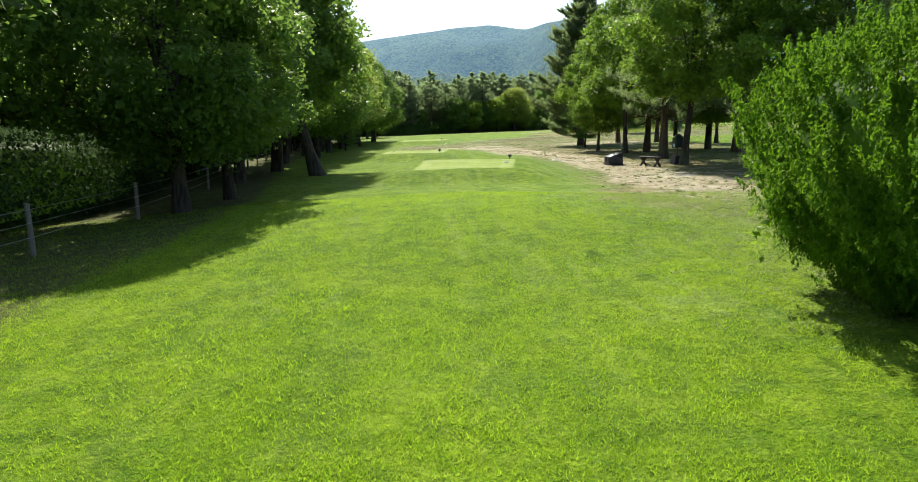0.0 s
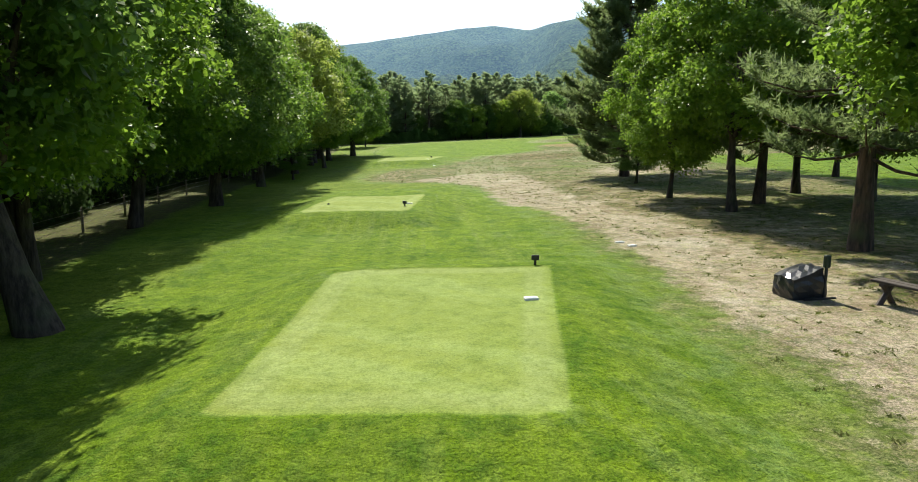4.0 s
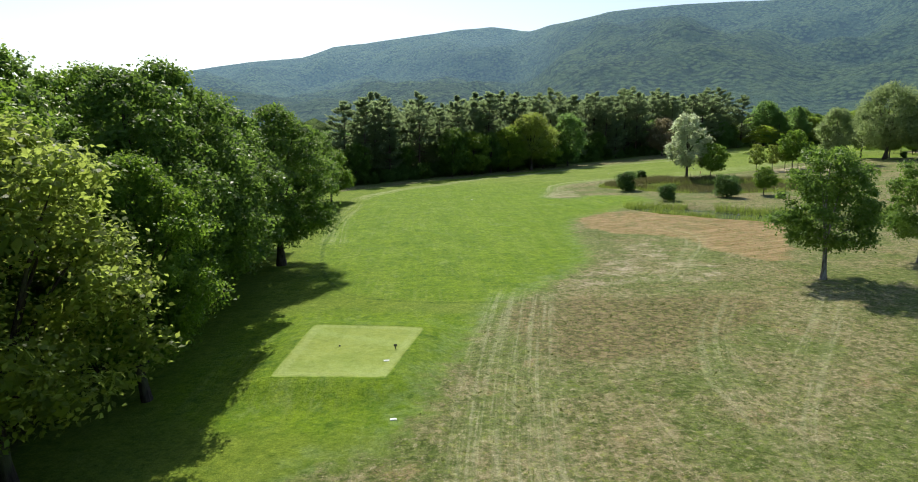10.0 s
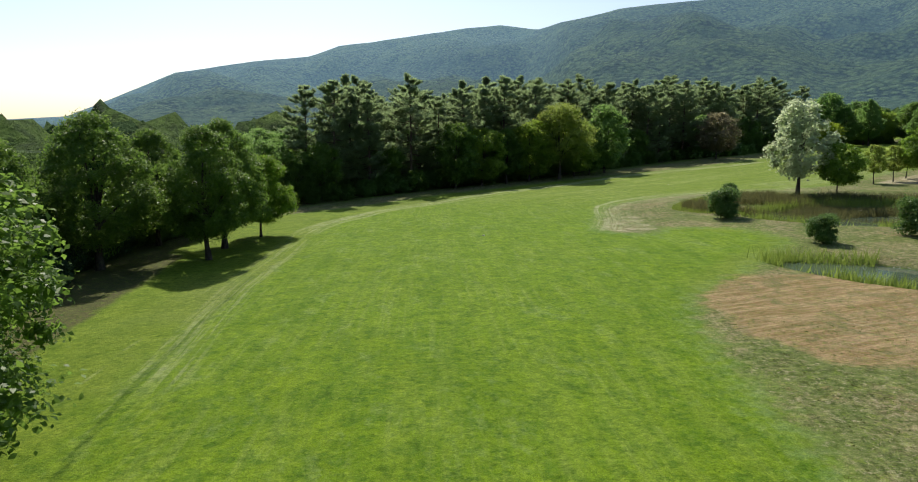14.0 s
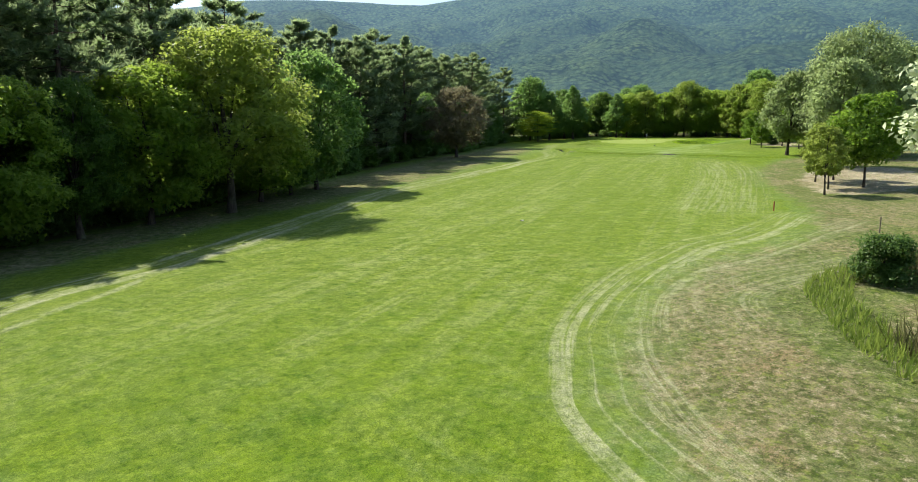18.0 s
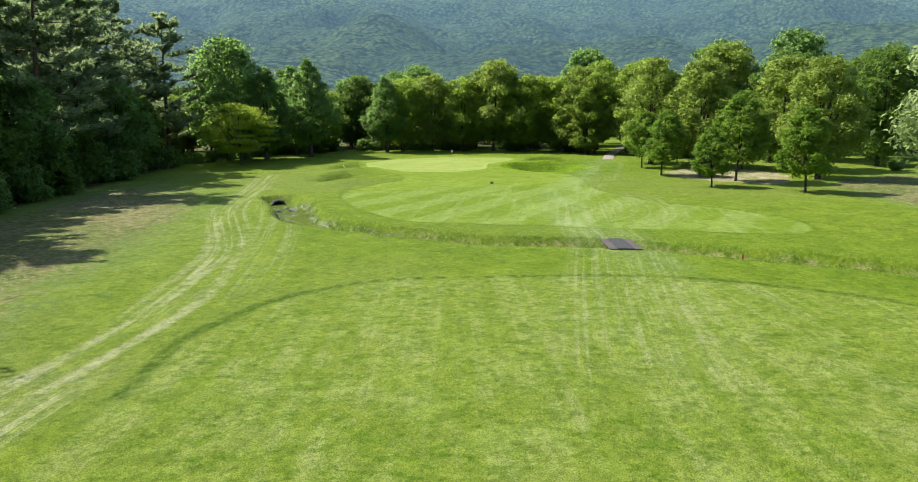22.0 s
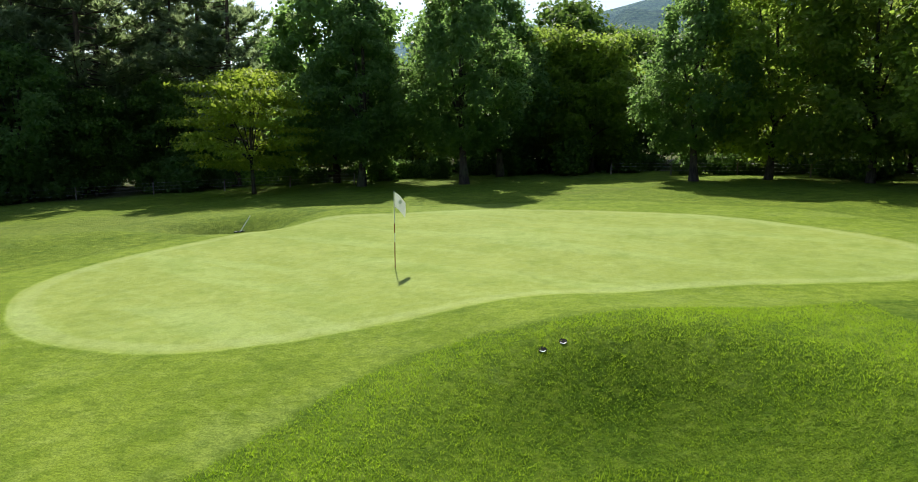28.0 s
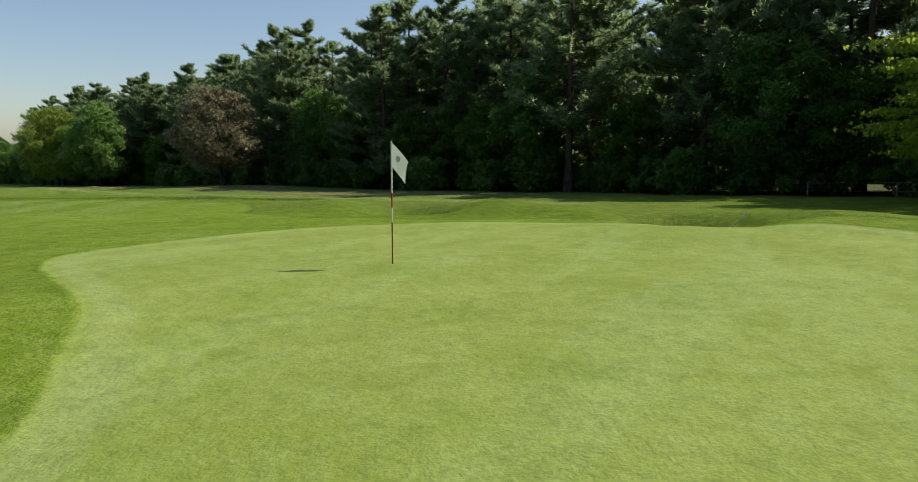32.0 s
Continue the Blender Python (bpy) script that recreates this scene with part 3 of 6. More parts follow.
TEES = [curve(p, True, 1) for p in (
    [(-1.7, 26.0), (2.35, 25.7), (3.15, 33.3), (-1.55, 33.1)],
    [(-5.0, 44.0), (-0.8, 43.8), (-0.35, 49.5), (-4.7, 50.0)],
    [(-7.0, 83.8), (-1.75, 83.2), (-0.4, 90.3), (-6.7, 91.6)])]
FAIRWAY = curve([(-10.4, 107), (-6.4, 100), (-1.8, 97.9), (4, 96.6), (7.4, 99.3), (10.8, 105.2), (12.9, 110.4), (13.6, 118.6), (14.6, 132), (19, 140),
                 (25, 147), (28.5, 154), (23, 158), (17, 162), (17.6, 170), (20.6, 178), (25, 184.6), (34, 188.6), (47, 192), (60, 201), (74, 214),
                 (88, 225), (94.7, 232), (94.6, 237.2), (91.8, 243.7), (86.9, 249.5), (82.4, 251.6), (79.4, 251), (76.6, 249.9), (73.7, 247.5), (66, 242.4), (55, 233.6), (34, 221), (16, 203),
                 (7, 196), (-3, 184), (-12, 171), (-14, 160), (-13, 148), (-13, 122)])
DRY = curve([(3.6, 14.6), (4.7, 20.3), (4.8, 22.2), (5.3, 26), (5.5, 32), (5.2, 40), (4.6, 46), (3.3, 49.5), (2.2, 56.4), (0.3, 59.9), (-2.9, 62.4), (-5.6, 66), (-5.3, 71.7),
             (-3.6, 75.9), (-1, 77.8), (0.6, 83.8), (3.5, 94), (7.1, 99.6), (10.8, 105.2), (12.9, 110.4), (13.4, 118.6), (15, 130), (20, 136.4), (25, 143), (30, 150), (28.5, 158),
             (22.6, 160), (19.6, 156.5), (15.7, 159.6), (18.1, 170), (20.8, 178), (25.9, 182.4), (33.5, 186.4), (45, 188), (60, 197.6), (78.5, 213.6), (96, 222.7),
             (120, 229), (140, 240), (150, 228), (110, 190), (80, 150), (62, 100), (50, 60), (26, 46), (16, 30), (13, 16), (7.2, 13.8)])
SOIL = [curve(p) for p in (
    [(1.6, 68), (-1.4, 63.5), (0.6, 60.4), (2.4, 57.3), (3.2, 49.3), (4.4, 46.3), (5.4, 42), (5.8, 39), (6.1, 30), (5.9, 22), (6.2, 19.6), (9, 19), (9.6, 30), (8.6, 40), (7.6, 46),
     (6.4, 53), (6, 61.7), (4.4, 67)],
    [(15.9, 130.2), (19.7, 136.4), (24.2, 136.5), (33.8, 138.2), (37.5, 131), (35, 123), (27.2, 106.2), (24.2, 109.2), (23.4, 117.4), (20.6, 120.8), (17.6, 122.5)],
    [(10.4, 65), (12, 70), (13.4, 72.4), (16.6, 71.6), (19, 66), (17, 60), (12.9, 62.6)],
    [(18.5, 170.1), (21.9, 169), (21, 158.7), (18.8, 156.3), (15.7, 158.7)],
    [(70, 199), (84, 198), (96, 208), (86, 212), (74, 206)],
    [(137, 244), (147, 246), (150, 255), (142, 258), (136, 251)],
    [(8.2, 99.3), (14.1, 99), (19.7, 100), (22, 105), (20, 110.5), (19.8, 115.5), (16.2, 113.8), (12.8, 107.5)],
    [(3.9, 5.0), (4.1, 7.4), (5.6, 8.9), (7.8, 8.2), (7.8, 4.4), (5.4, 3.9)],
    [(6.4, 23), (12, 24), (13.4, 40), (12.6, 52), (9, 60), (6.4, 60), (6.6, 44)],
    [(5.3, 18.4), (7.3, 19.8), (9.2, 18.8), (8, 15.9), (5.4, 15.2)])]
# darker, clotted ground beyond the third tee
CLODS = curve([(5.4, 95.8), (13.2, 96), (19.7, 94.7), (15.7, 88.6), (9.2, 85.6), (5.1, 87.8)])
# wheel lanes: middle line, half width, strength
LANES = [(curve(p, False), w, g) for p, w, g in (
    ([(3.4, 57), (3.2, 66), (3.0, 74), (3.4, 80), (4.2, 87), (5.4, 95), (6.4, 101)], 2.1, 0.52),
    ([(11.6, 73), (13.6, 78), (17.1, 83.7), (22.4, 91.5), (27, 99)], 1.0, 0.4),
    ([(15.4, 98.6), (18.9, 105.4), (22.6, 113), (24.2, 119.4), (22.5, 128)], 0.9, 0.5),
    ([(12.4, 76), (12.9, 79.7), (13, 83.3), (15.1, 89.7), (19, 97)], 0.9, 0.35),
    ([(-11, 118), (-13.4, 136), (-14, 150), (-14.6, 159)], 1.2, 0.4),
    ([(-14.6, 159), (-14.3, 165.6), (-12, 172.6), (-7.7, 180.7), (-1, 188), (7, 199), (13, 202.6), (24, 213), (34.7, 224), (46.9, 232), (56, 238.6),
      (60.6, 241.6), (68, 246.8), (75.5, 251.2)], 1.3, 1.0),
    ([(75.5, 251.2), (80, 255.2), (86.3, 261.4), (95, 274.5), (104.7, 284.6), (115.6, 296.5)], 1.3, 0.55),
    ([(79, 251.6), (86, 258.4), (94, 267.5), (104, 281)], 1.4, 0.3),
    ([(15.4, 157), (18, 166), (19, 173), (20, 177.6), (21.6, 179.9), (24.5, 183), (29.6, 186.2), (37.4, 189.2), (43.8, 190.2), (56, 195)], 1.5, 0.8),
    ([(20.2, 168), (20.9, 174.6), (22.6, 178.3), (24.4, 180.8), (28.4, 184.2), (33, 186), (40, 186.6), (54, 189.4)], 0.9, 0.7),
    ([(21, 158), (19.6, 163), (19.8, 169), (21.4, 175)], 1.2, 0.7),
    ([(26.8, 178), (30, 182.6), (35.2, 183.4), (42, 182)], 1.6, 0.5),
    ([(47, 196), (62, 206), (80, 219), (92, 231)], 3.4, 0.45),
    ([(80.5, 236), (88.9, 240.4), (97, 244.3), (99.1, 245.4), (104.9, 249.2), (115.8, 255)], 2.4, 0.34),
    ([(115.8, 255), (134.5, 262.3), (158, 271.4)], 2.2, 0.2),
    ([(103.6, 248.6), (109, 247.6), (116, 250.5), (123, 256)], 2.4, 0.28))]
# the two pale wheel lines of the cart track along the wood
RUTS = [curve(p, False) for p in (
    [(-11.6, 116.4), (-13.2, 126.3), (-14.2, 142.5), (-14.2, 160), (-12.6, 172), (-8, 180), (-1, 188.4), (12, 202.6), (24, 214.2), (34, 224.6), (40.9, 230.4), (45.7, 233.8), (51.7, 237.2), (62, 243.9), (68, 247.6), (72.1, 250.2), (76.3, 252.9), (79.8, 255.5), (83.4, 259.2),
     (88.2, 265.9), (96.6, 276.4), (112.8, 295.2)],
    [(-14.4, 119), (-15.1, 128.1), (-15.8, 142.8), (-15.6, 160), (-13.6, 171), (-7.4, 178.6), (0.2, 186.8), (13, 201), (24.8, 212.6), (34.6, 223), (40.5, 228.7), (45, 231.8), (51, 235.2), (62.4, 242.4), (67, 245.7), (71.6, 248.6), (75.3, 250.8), (78.1, 252.4), (82, 255.6),
     (89.4, 264.6), (97.6, 275.6), (115, 296)])]
MOWN_ARC = curve([(-13.8, 142), (-12.2, 122), (-9.6, 108), (-7.0, 100.9), (-4.2, 98.2), (-0.4, 97.2), (3.8, 96.4), (9.1, 96.4), (14.2, 97.6), (17.8, 102), (20.4, 107.6), (20.5, 111.2), (18.5, 115)], False)
FAIR_END = curve([(73.7, 247.5), (76.6, 249.9), (79.4, 251.0), (82.4, 251.6), (86.9, 249.5), (91.8, 243.7), (94.6, 237.2), (94.7, 232.0)], False)
GREEN = curve([(126.2, 285.6), (127.6, 290), (130.5, 295.3), (136.2, 297.2), (143.8, 295.4), (148.6, 292.0), (150.6, 287.8), (150.2, 284.4),
               (148.6, 282.8), (146.4, 282.4), (144.2, 282.3), (142.6, 282.1), (141.2, 281.6), (139.6, 281.05), (137.8, 280.0), (136.2, 279.0), (134.8, 278.1), (133.1, 277.6), (131.2, 278.0), (129.3, 278.9), (127.6, 280.6), (126.3, 282.9)])
APRON = curve([(124.4, 285.6), (126.8, 290.6), (129.3, 295.2), (133.6, 299), (143, 299.4), (150, 295.8), (153.2, 289), (151.8, 283), (148.6, 281.2), (146.1, 280.8), (144.6, 280.4),
               (143.2, 280.05), (142.0, 279.6), (140.6, 279.2), (139.5, 278.9), (138.4, 278.5), (137.4, 277.7), (136.5, 276.4), (135.9, 275.0), (135.0, 273.0), (134.6, 271), (134.2, 268.2), (132.8, 265.4), (130.4, 263), (127.4, 261), (124.6, 259.2), (121.2, 256),
               (118.6, 252.4), (117.4, 248), (116, 242.5), (112.6, 238.4), (108.4, 238), (106, 241.2), (104.9, 245), (102.2, 251.4), (100.6, 254.6), (98.9, 257.8), (98.5, 260), (99.3, 263.2), (101.3, 267.6), (105, 272.8), (108.4, 275.4), (112.6, 276.6), (114.8, 277.2), (117.2, 277.3), (119.7, 278.6), (121.6, 280.8), (123.4, 283.4)])
SAND = [curve(p) for p in ([(140.3, 275.6), (141.7, 275.8), (142.9, 274.7), (143.1, 273.2), (142.0, 272.1), (140.7, 272.2), (139.9, 273.1), (139.7, 274.4)],
                           [(150.6, 278.6), (152.0, 278.8), (153.0, 277.8), (153.0, 276.6), (152.0, 275.8), (150.8, 276.4), (150.2, 277.6)])]
STREAM = curve([(102.0, 277.2), (100.2, 273.6), (98.3, 270.8), (96.4, 268.2), (95.2, 265.2), (94.9, 262), (95.1, 259.2), (95.3, 256.4), (95.6, 253.4), (96.5, 250.6),
                (98.0, 247.8), (99.4, 244.8), (100.1, 241.2), (100.8, 236.4), (101.4, 232), (103.2, 224), (107, 214)], False)
PONDS = [curve(p) for p in ([(25.2, 142.6), (32, 141.4), (39, 135), (50, 130), (62, 128), (60, 119), (46, 122), (35, 128), (30, 133), (26, 138.6)],
                            [(33.5, 164), (42, 156), (56, 158), (68, 165), (64, 172), (52.5, 170.5), (44, 171.5), (36, 169)])]
FOREST = curve([(-44, 168), (-32, 178), (-19, 189), (-6, 203), (15, 221), (38, 246), (70, 273), (86, 289), (102, 304), (117, 317),
                (136, 326), (150, 321), (164, 309), (172, 294), (176, 283), (200, 300), (190, 360), (100, 420), (-60, 330), (-120, 220)])
EDGE_L = curve([(-7.5, -12), (-7.5, 8), (-8.3, 18.5), (-11.5, 34), (-14.5, 52), (-16.5, 74), (-19, 96), (-21, 120), (-25, 150)], False)


def soft_clip(v, lim):
    return np.where(np.abs(v) < lim, v, np.sign(v) * (lim + 60 * (1 - np.exp(-(np.abs(v) - lim) / 60))))


def bell(x, y, cx, cy, r, ry=None, turn=0.0):
    c, s = math.cos(radians(turn)), math.sin(radians(turn))
    u, v = (x - cx) * c + (y - cy) * s, -(x - cx) * s + (y - cy) * c
    return np.exp(-(u / r) ** 2 - (v / (ry or r)) ** 2)


def height(x, y):
    x, y = np.asarray(x, float), np.asarray(y, float)
    z = -0.65 + 0.0314 * soft_clip(x, 240) + 0.0088 * soft_clip(y, 420)
    for tee in TEES:
        z = z + 0.42 * step(near(x, y, tee, True), 2.6, 0.05)
    z = z + 0.5 * bell(x, y, 0.3, 14, 6, 5) + 0.3 * bell(x, y, 46, 176, 16) + 0.35 * bell(x, y, 28, 100, 14) - 0.35 * bell(x, y, 20, 168, 16)
    z = z - 0.7 * bell(x, y, 72, 200, 22) - 0.35 * bell(x, y, 128, 241, 20) + 0.4 * bell(x, y, 142, 313, 22) + 0.45 * bell(x, y, 66, 264, 14)
    # mounds and hollows about the green
    z = z + 0.35 * bell(x, y, 128.2, 296.5, 3.6, 2.2, 20) - 1.25 * bell(x, y, 126.2, 294.0, 2.6, 1.7, 20) + 0.3 * bell(x, y, 124, 291.5, 4, 2, 20)
    z = z + 0.5 * bell(x, y, 118.5, 288, 4.2, 2.2, 20) - 1.2 * bell(x, y, 116.6, 285.2, 3.0, 1.8, 20) + 0.35 * bell(x, y, 113.5, 281, 4, 2.2, 20)
    z = z - 0.55 * bell(x, y, 139.0, 271.0, 4.2, 3.4, -35) + 0.3 * bell(x, y, 141.5, 279.2, 3.6, 1.8, -10) + 0.45 * bell(x, y, 146.6, 275.6, 2.4)
    for s, floor in zip(SAND, (5.0, 5.05)):
        d = near(x, y, s, True)
        z = z + (floor - z) * step(d, 2.9, 0.0) * 0.97
        z = z - 0.2 * step(d, 0.22, -0.12)
    z = z + 0.35 * bell(x, y, 153.5, 280.6, 3.4, 1.6, -20)
    z = z - 0.8 * step(near(x, y, STREAM, False) - 0.55 * step(y, 258, 267), 1.2, 0.75)
    for pond in PONDS:
        z = z - 0.9 * step(near(x, y, pond, True), 1.6, -1.5)
    core = step(np.maximum(np.abs(x - 80) - 110, np.abs(y - 160) - 170), 20, 0)
    return z + 0.05 * core * np.sin(x * 0.7 + 1.3 * np.sin(y * 0.31)) * np.sin(y * 0.53 + x * 0.2)


def hz(x, y):
    return float(height(x, y))


def ground_lines(stops):
    """Grid lines from (end, spacing) stretches, widening outwards."""
    out = [stops[0][0]]
    for end, gap in stops[1:]:
        n = max(1, int(round((end - out[-1]) / gap)))
        out += list(np.linspace(out[-1], end, n + 1)[1:])
    g = gap
    while out[-1] < 4700:
        g *= 1.22
        out.append(out[-1] + g)
    back, g = [], 2.0
    v = out[0]
    while v > -4700:
        g *= 1.22
        v -= g
        back.append(v)
    return np.array(back[::-1] + out)


def build_ground():
    gx = ground_lines([(-26, 0), (-15, 0.6), (26, 0.34), (90, 0.7), (156, 0.38), (185, 1.2)])
    gy = ground_lines([(-6, 0), (14, 0.5), (128, 0.4), (228, 0.6), (302, 0.38), (330, 1.2)])
    X, Y = np.meshgrid(gx, gy, indexing="ij")
    x, y = X.ravel(), Y.ravel()
    z = height(x, y)
    rng = np.random.default_rng(5)
    core = (x > -40) & (x < 200) & (y > -20) & (y < 340)
    z = z + np.where(core, 0.006 * rng.normal(size=len(x)), 0)
    nx, ny = len(gx), len(gy)
    i, j = np.meshgrid(np.arange(nx - 1), np.arange(ny - 1), indexing="ij")
    q = np.stack([i * ny + j, (i + 1) * ny + j, (i + 1) * ny + j + 1, i * ny + j + 1], -1).reshape(-1, 4)
    me = mesh_of("ground", np.stack([x, y, z], 1), q, M["ground"], True)

    def give(name, v):
        me.attributes.new(name, 'FLOAT', 'POINT').data.foreach_set("value", np.asarray(v, np.float32))

    tee = np.min([near(x, y, t, True) for t in TEES], 0)
    fair = np.minimum(near(x, y, FAIRWAY, True), tee - 4.5)
    strip = np.maximum(np.abs(x + 1.0) - 5.5, np.maximum(2 - y, y - 58))
    far_field = np.maximum(22 - x, np.maximum(18 - y, y - 82))
    give("fairway", np.minimum(np.minimum(fair, strip), np.minimum(far_field, np.hypot(x - 11, y - 73) - 0.8)))
    dry = step(near(x, y, DRY, True), 3.0, -3.0) * step(near(x, y, tee_margin, True), -0.5, 2.5)
    dry = np.where((x > 22) & (y < 82), dry * 0.15, dry)
    dry = dry * (1 - 0.6 * bell(x, y, 11, 73, 2.6)) + 0.8 * step(np.abs(near(x, y, FOREST, True) - np.interp(x, [20, 50], [3.5, 8])), np.interp(x, [20, 50], [5, 11]), 2) * step(x, 108, 92) * (y > 140)
    dry = dry + 0.45 * bell(x, y, 5.8, 13.2, 2.4, 3.4)
    give("dry", dry)
    gain = (1.15, 0.0, 0.8, 0.5, 0.9, 0.8, 0.52, 0.6, 0.48, 0.85)
    give("soil", np.max([w * step(near(x, y, s, True), 1.5, -1.2) for w, s in zip(gain, SOIL)], 0))
    give("red", 1.05 * step(near(x, y, SOIL[1], True), 2.5, -1.5))
    give("worn", np.max([step(near(x, y, curve(p, False), False), 2.8, 0.3) for p in ([(96, 242), (104, 250), (110, 254.5), (124, 261), (138, 266), (150, 270), (157, 271)],)], 0))
    give("lush", np.minimum(1.0, 1.8 * np.exp(-((x - 142) / 11) ** 2 - ((y - 271) / 10) ** 2) + 0.45 * step(near(x, y, STREAM, False), 11, 3) * step(y, 276, 262)))
    give("late", step(0.6 * x + y, 172, 212))
    give("straw", step(y, 262, 254) * (x > 80))
    u, v, w = lanes(x, y)
    me.attributes.new("lane", 'FLOAT_VECTOR', 'POINT').data.foreach_set("vector", np.stack([u, v, 0 * u], 1).astype(np.float32).ravel())
    give("lane_gain", w)
    give("arc", np.minimum(near(x, y, MOWN_ARC, False) + 0.06, near(x, y, FAIR_END, False)))
    give("rut", np.minimum(near(x, y, RUTS[0], False), near(x, y, RUTS[1], False)) + 0.2 * step(x, 82, 98) + 0.15 * step(y, 196, 165))
    give("clods", np.maximum(step(near(x, y, CLODS, True), 2.0, -1.5), 0.72 * step(near(x, y, SOIL[8], True), 2.0, -1.5)))
    give("apron", near(x, y, APRON, True))
    give("stripes", x * 0.55 + (y - 262) * 0.83 - 69)
    give("green", np.minimum(near(x, y, GREEN, True), tee))
    give("sand", np.min([near(x, y, s, True) for s in SAND], 0))
    pond = np.min([near(x, y, s, True) for s in PONDS], 0)
    give("bed", np.minimum(near(x, y, STREAM, False) - 1.0 - 0.5 * step(y, 258, 267) * step(y, 277.5, 275.5), pond))
    left = np.where(y < 172, step(near(x, y, EDGE_L, False), 3.4, 1.2) + (x < np.interp(y, EDGE_L[:, 1], EDGE_L[:, 0])) * (x > -60), 0)
    give("litter", np.clip(step(near(x, y, FOREST, True), 2.5, -3.0) + left + 0.5 * bell(x, y, 144, 304, 4.5, 2.6), 0, 1))
    ob = new("ground", me)
    tagged(ob, "mown and sun-dried golf course grass with bare soil", "ground", kind="structure")


tee_margin = curve([(-12, 42), (1.2, 42), (1.4, 52), (-1, 60), (-12, 60)], True, 1)
build_ground()


def build_mountain():
    az = np.radians(np.linspace(-44, 168, 330))
    skyline = np.interp(np.degrees(az), [-44, -31, -26, -23.4, -17.6, -12.9, -10.5, -4.5, 0, 3, 6.5, 8.4, 13, 20, 27, 31, 40, 60, 80, 110, 168],
                        [0.5, 1.5, 3.8, 5.0, 6.0, 6.5, 7.4, 8.25, 8.95, 9.25, 8.85, 9.4, 10.3, 10.6, 10.4, 11.1, 11.6, 11.3, 10.6, 8.6, 4.0])
    R = np.interp(np.degrees(az), [-44, 5, 9, 168], [2700, 2600, 2000, 1900])
    cx, cy = 0.0, 70.0
    s = np.linspace(0, 1.35, 80)
    rows = []
    for k, a in enumerate(az):
        r0 = 560.0
        for q in s:
            r = r0 + (R[k] - r0) * q
            top = R[k] * math.tan(radians(skyline[k]))
            base = 0.10 * step(q, 0, 0.3) + 0.9 * q ** 1.7 if q <= 1 else 1.0
            z = top * (base if q <= 1 else 1 - 0.6 * step(q, 1, 1.9))
            x, y = cx + r * math.sin(a), cy + r * math.cos(a)
            n = noise.fractal((x / 420, y / 420, 0.3), 0.9, 2.1, 5)
            gully = abs(noise.noise((x / 330 + 7, y / 330, 1.7)))
            keep = min(1.0, max(0, q) * 3) * min(1.0, abs(q - 1) * 4 + 0.02)
            spur = noise.noise((math.degrees(a) / 7.5 + 1.4 * noise.noise((q * 2.2, a * 5, 4.0)), q * 0.9, 8.0))
            z += 45 * spur * min(1.0, q * 2.5) * min(1.0, abs(q - 1) * 3) * min(1, top / 330)
            z += (70 * n - 85 * (0.3 - gully) * (gully < 0.3)) * keep * (0.4 + q) * min(1, top / 330)
            z = min(z, r * math.tan(radians(skyline[k])) * (0.9 + 0.1 * min(1.0, q)))
            rows.append((x, y, z + 4))
    n, m = len(az), len(s)
    i, j = np.meshgrid(np.arange(n - 1), np.arange(m - 1), indexing="ij")
    q = np.stack([i * m + j, (i + 1) * m + j, (i + 1) * m + j + 1, i * m + j + 1], -1).reshape(-1, 4)
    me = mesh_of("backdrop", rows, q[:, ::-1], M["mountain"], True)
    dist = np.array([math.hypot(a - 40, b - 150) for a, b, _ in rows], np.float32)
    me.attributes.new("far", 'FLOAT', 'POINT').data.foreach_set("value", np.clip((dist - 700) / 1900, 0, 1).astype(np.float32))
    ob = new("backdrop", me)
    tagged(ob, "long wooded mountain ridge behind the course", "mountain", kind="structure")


build_mountain()
for pond, dz in zip(PONDS, (0.42, 0.42)):
    bm = bmesh.new()
    c = pond.mean(0)
    zw = min(hz(*p) for p in pond[::3] + (pond[::3] - c) * 0.04) + 0.9 * 0.5 - dz
    ring = [bm.verts.new((*(c + (p - c) * 1.03), zw)) for p in pond]
    bm.faces.new(ring)
    tagged(part("water", bm, M["water"]), "still green pond water between reeds", "pond", kind="structure")

# ---- trees ----


def lobes(rng, r, h, low, n, spread=0.82, size=0.42, top=0.0, flat=0.85):
    """Clump centres and radii filling a crown between low and h."""
    out = []
    mid, half = (h + low) / 2, (h - low) / 2
    for k in range(n):
        u = 1 - 2 * (k + 0.5) / n
        a = k * 2.39996 + rng.normal() * 0.25
        w = math.sqrt(max(0, 1 - u * u)) ** 0.7
        q = 0.3 + 0.8 * rng.random() ** 0.6
        c = np.array([math.cos(a) * w * r * spread * q, math.sin(a) * w * r * spread * q, u * half * 0.8])
        taper = 1 - top * max(0, (u + 0.4) / 1.4)
        c[:2] *= taper
        s = size * (0.55 + 0.85 * rng.random() ** 1.4) * (0.4 + 0.6 * taper)
        out.append((c + [0, 0, mid], r * s, min(r, half) * s * flat))
    return out


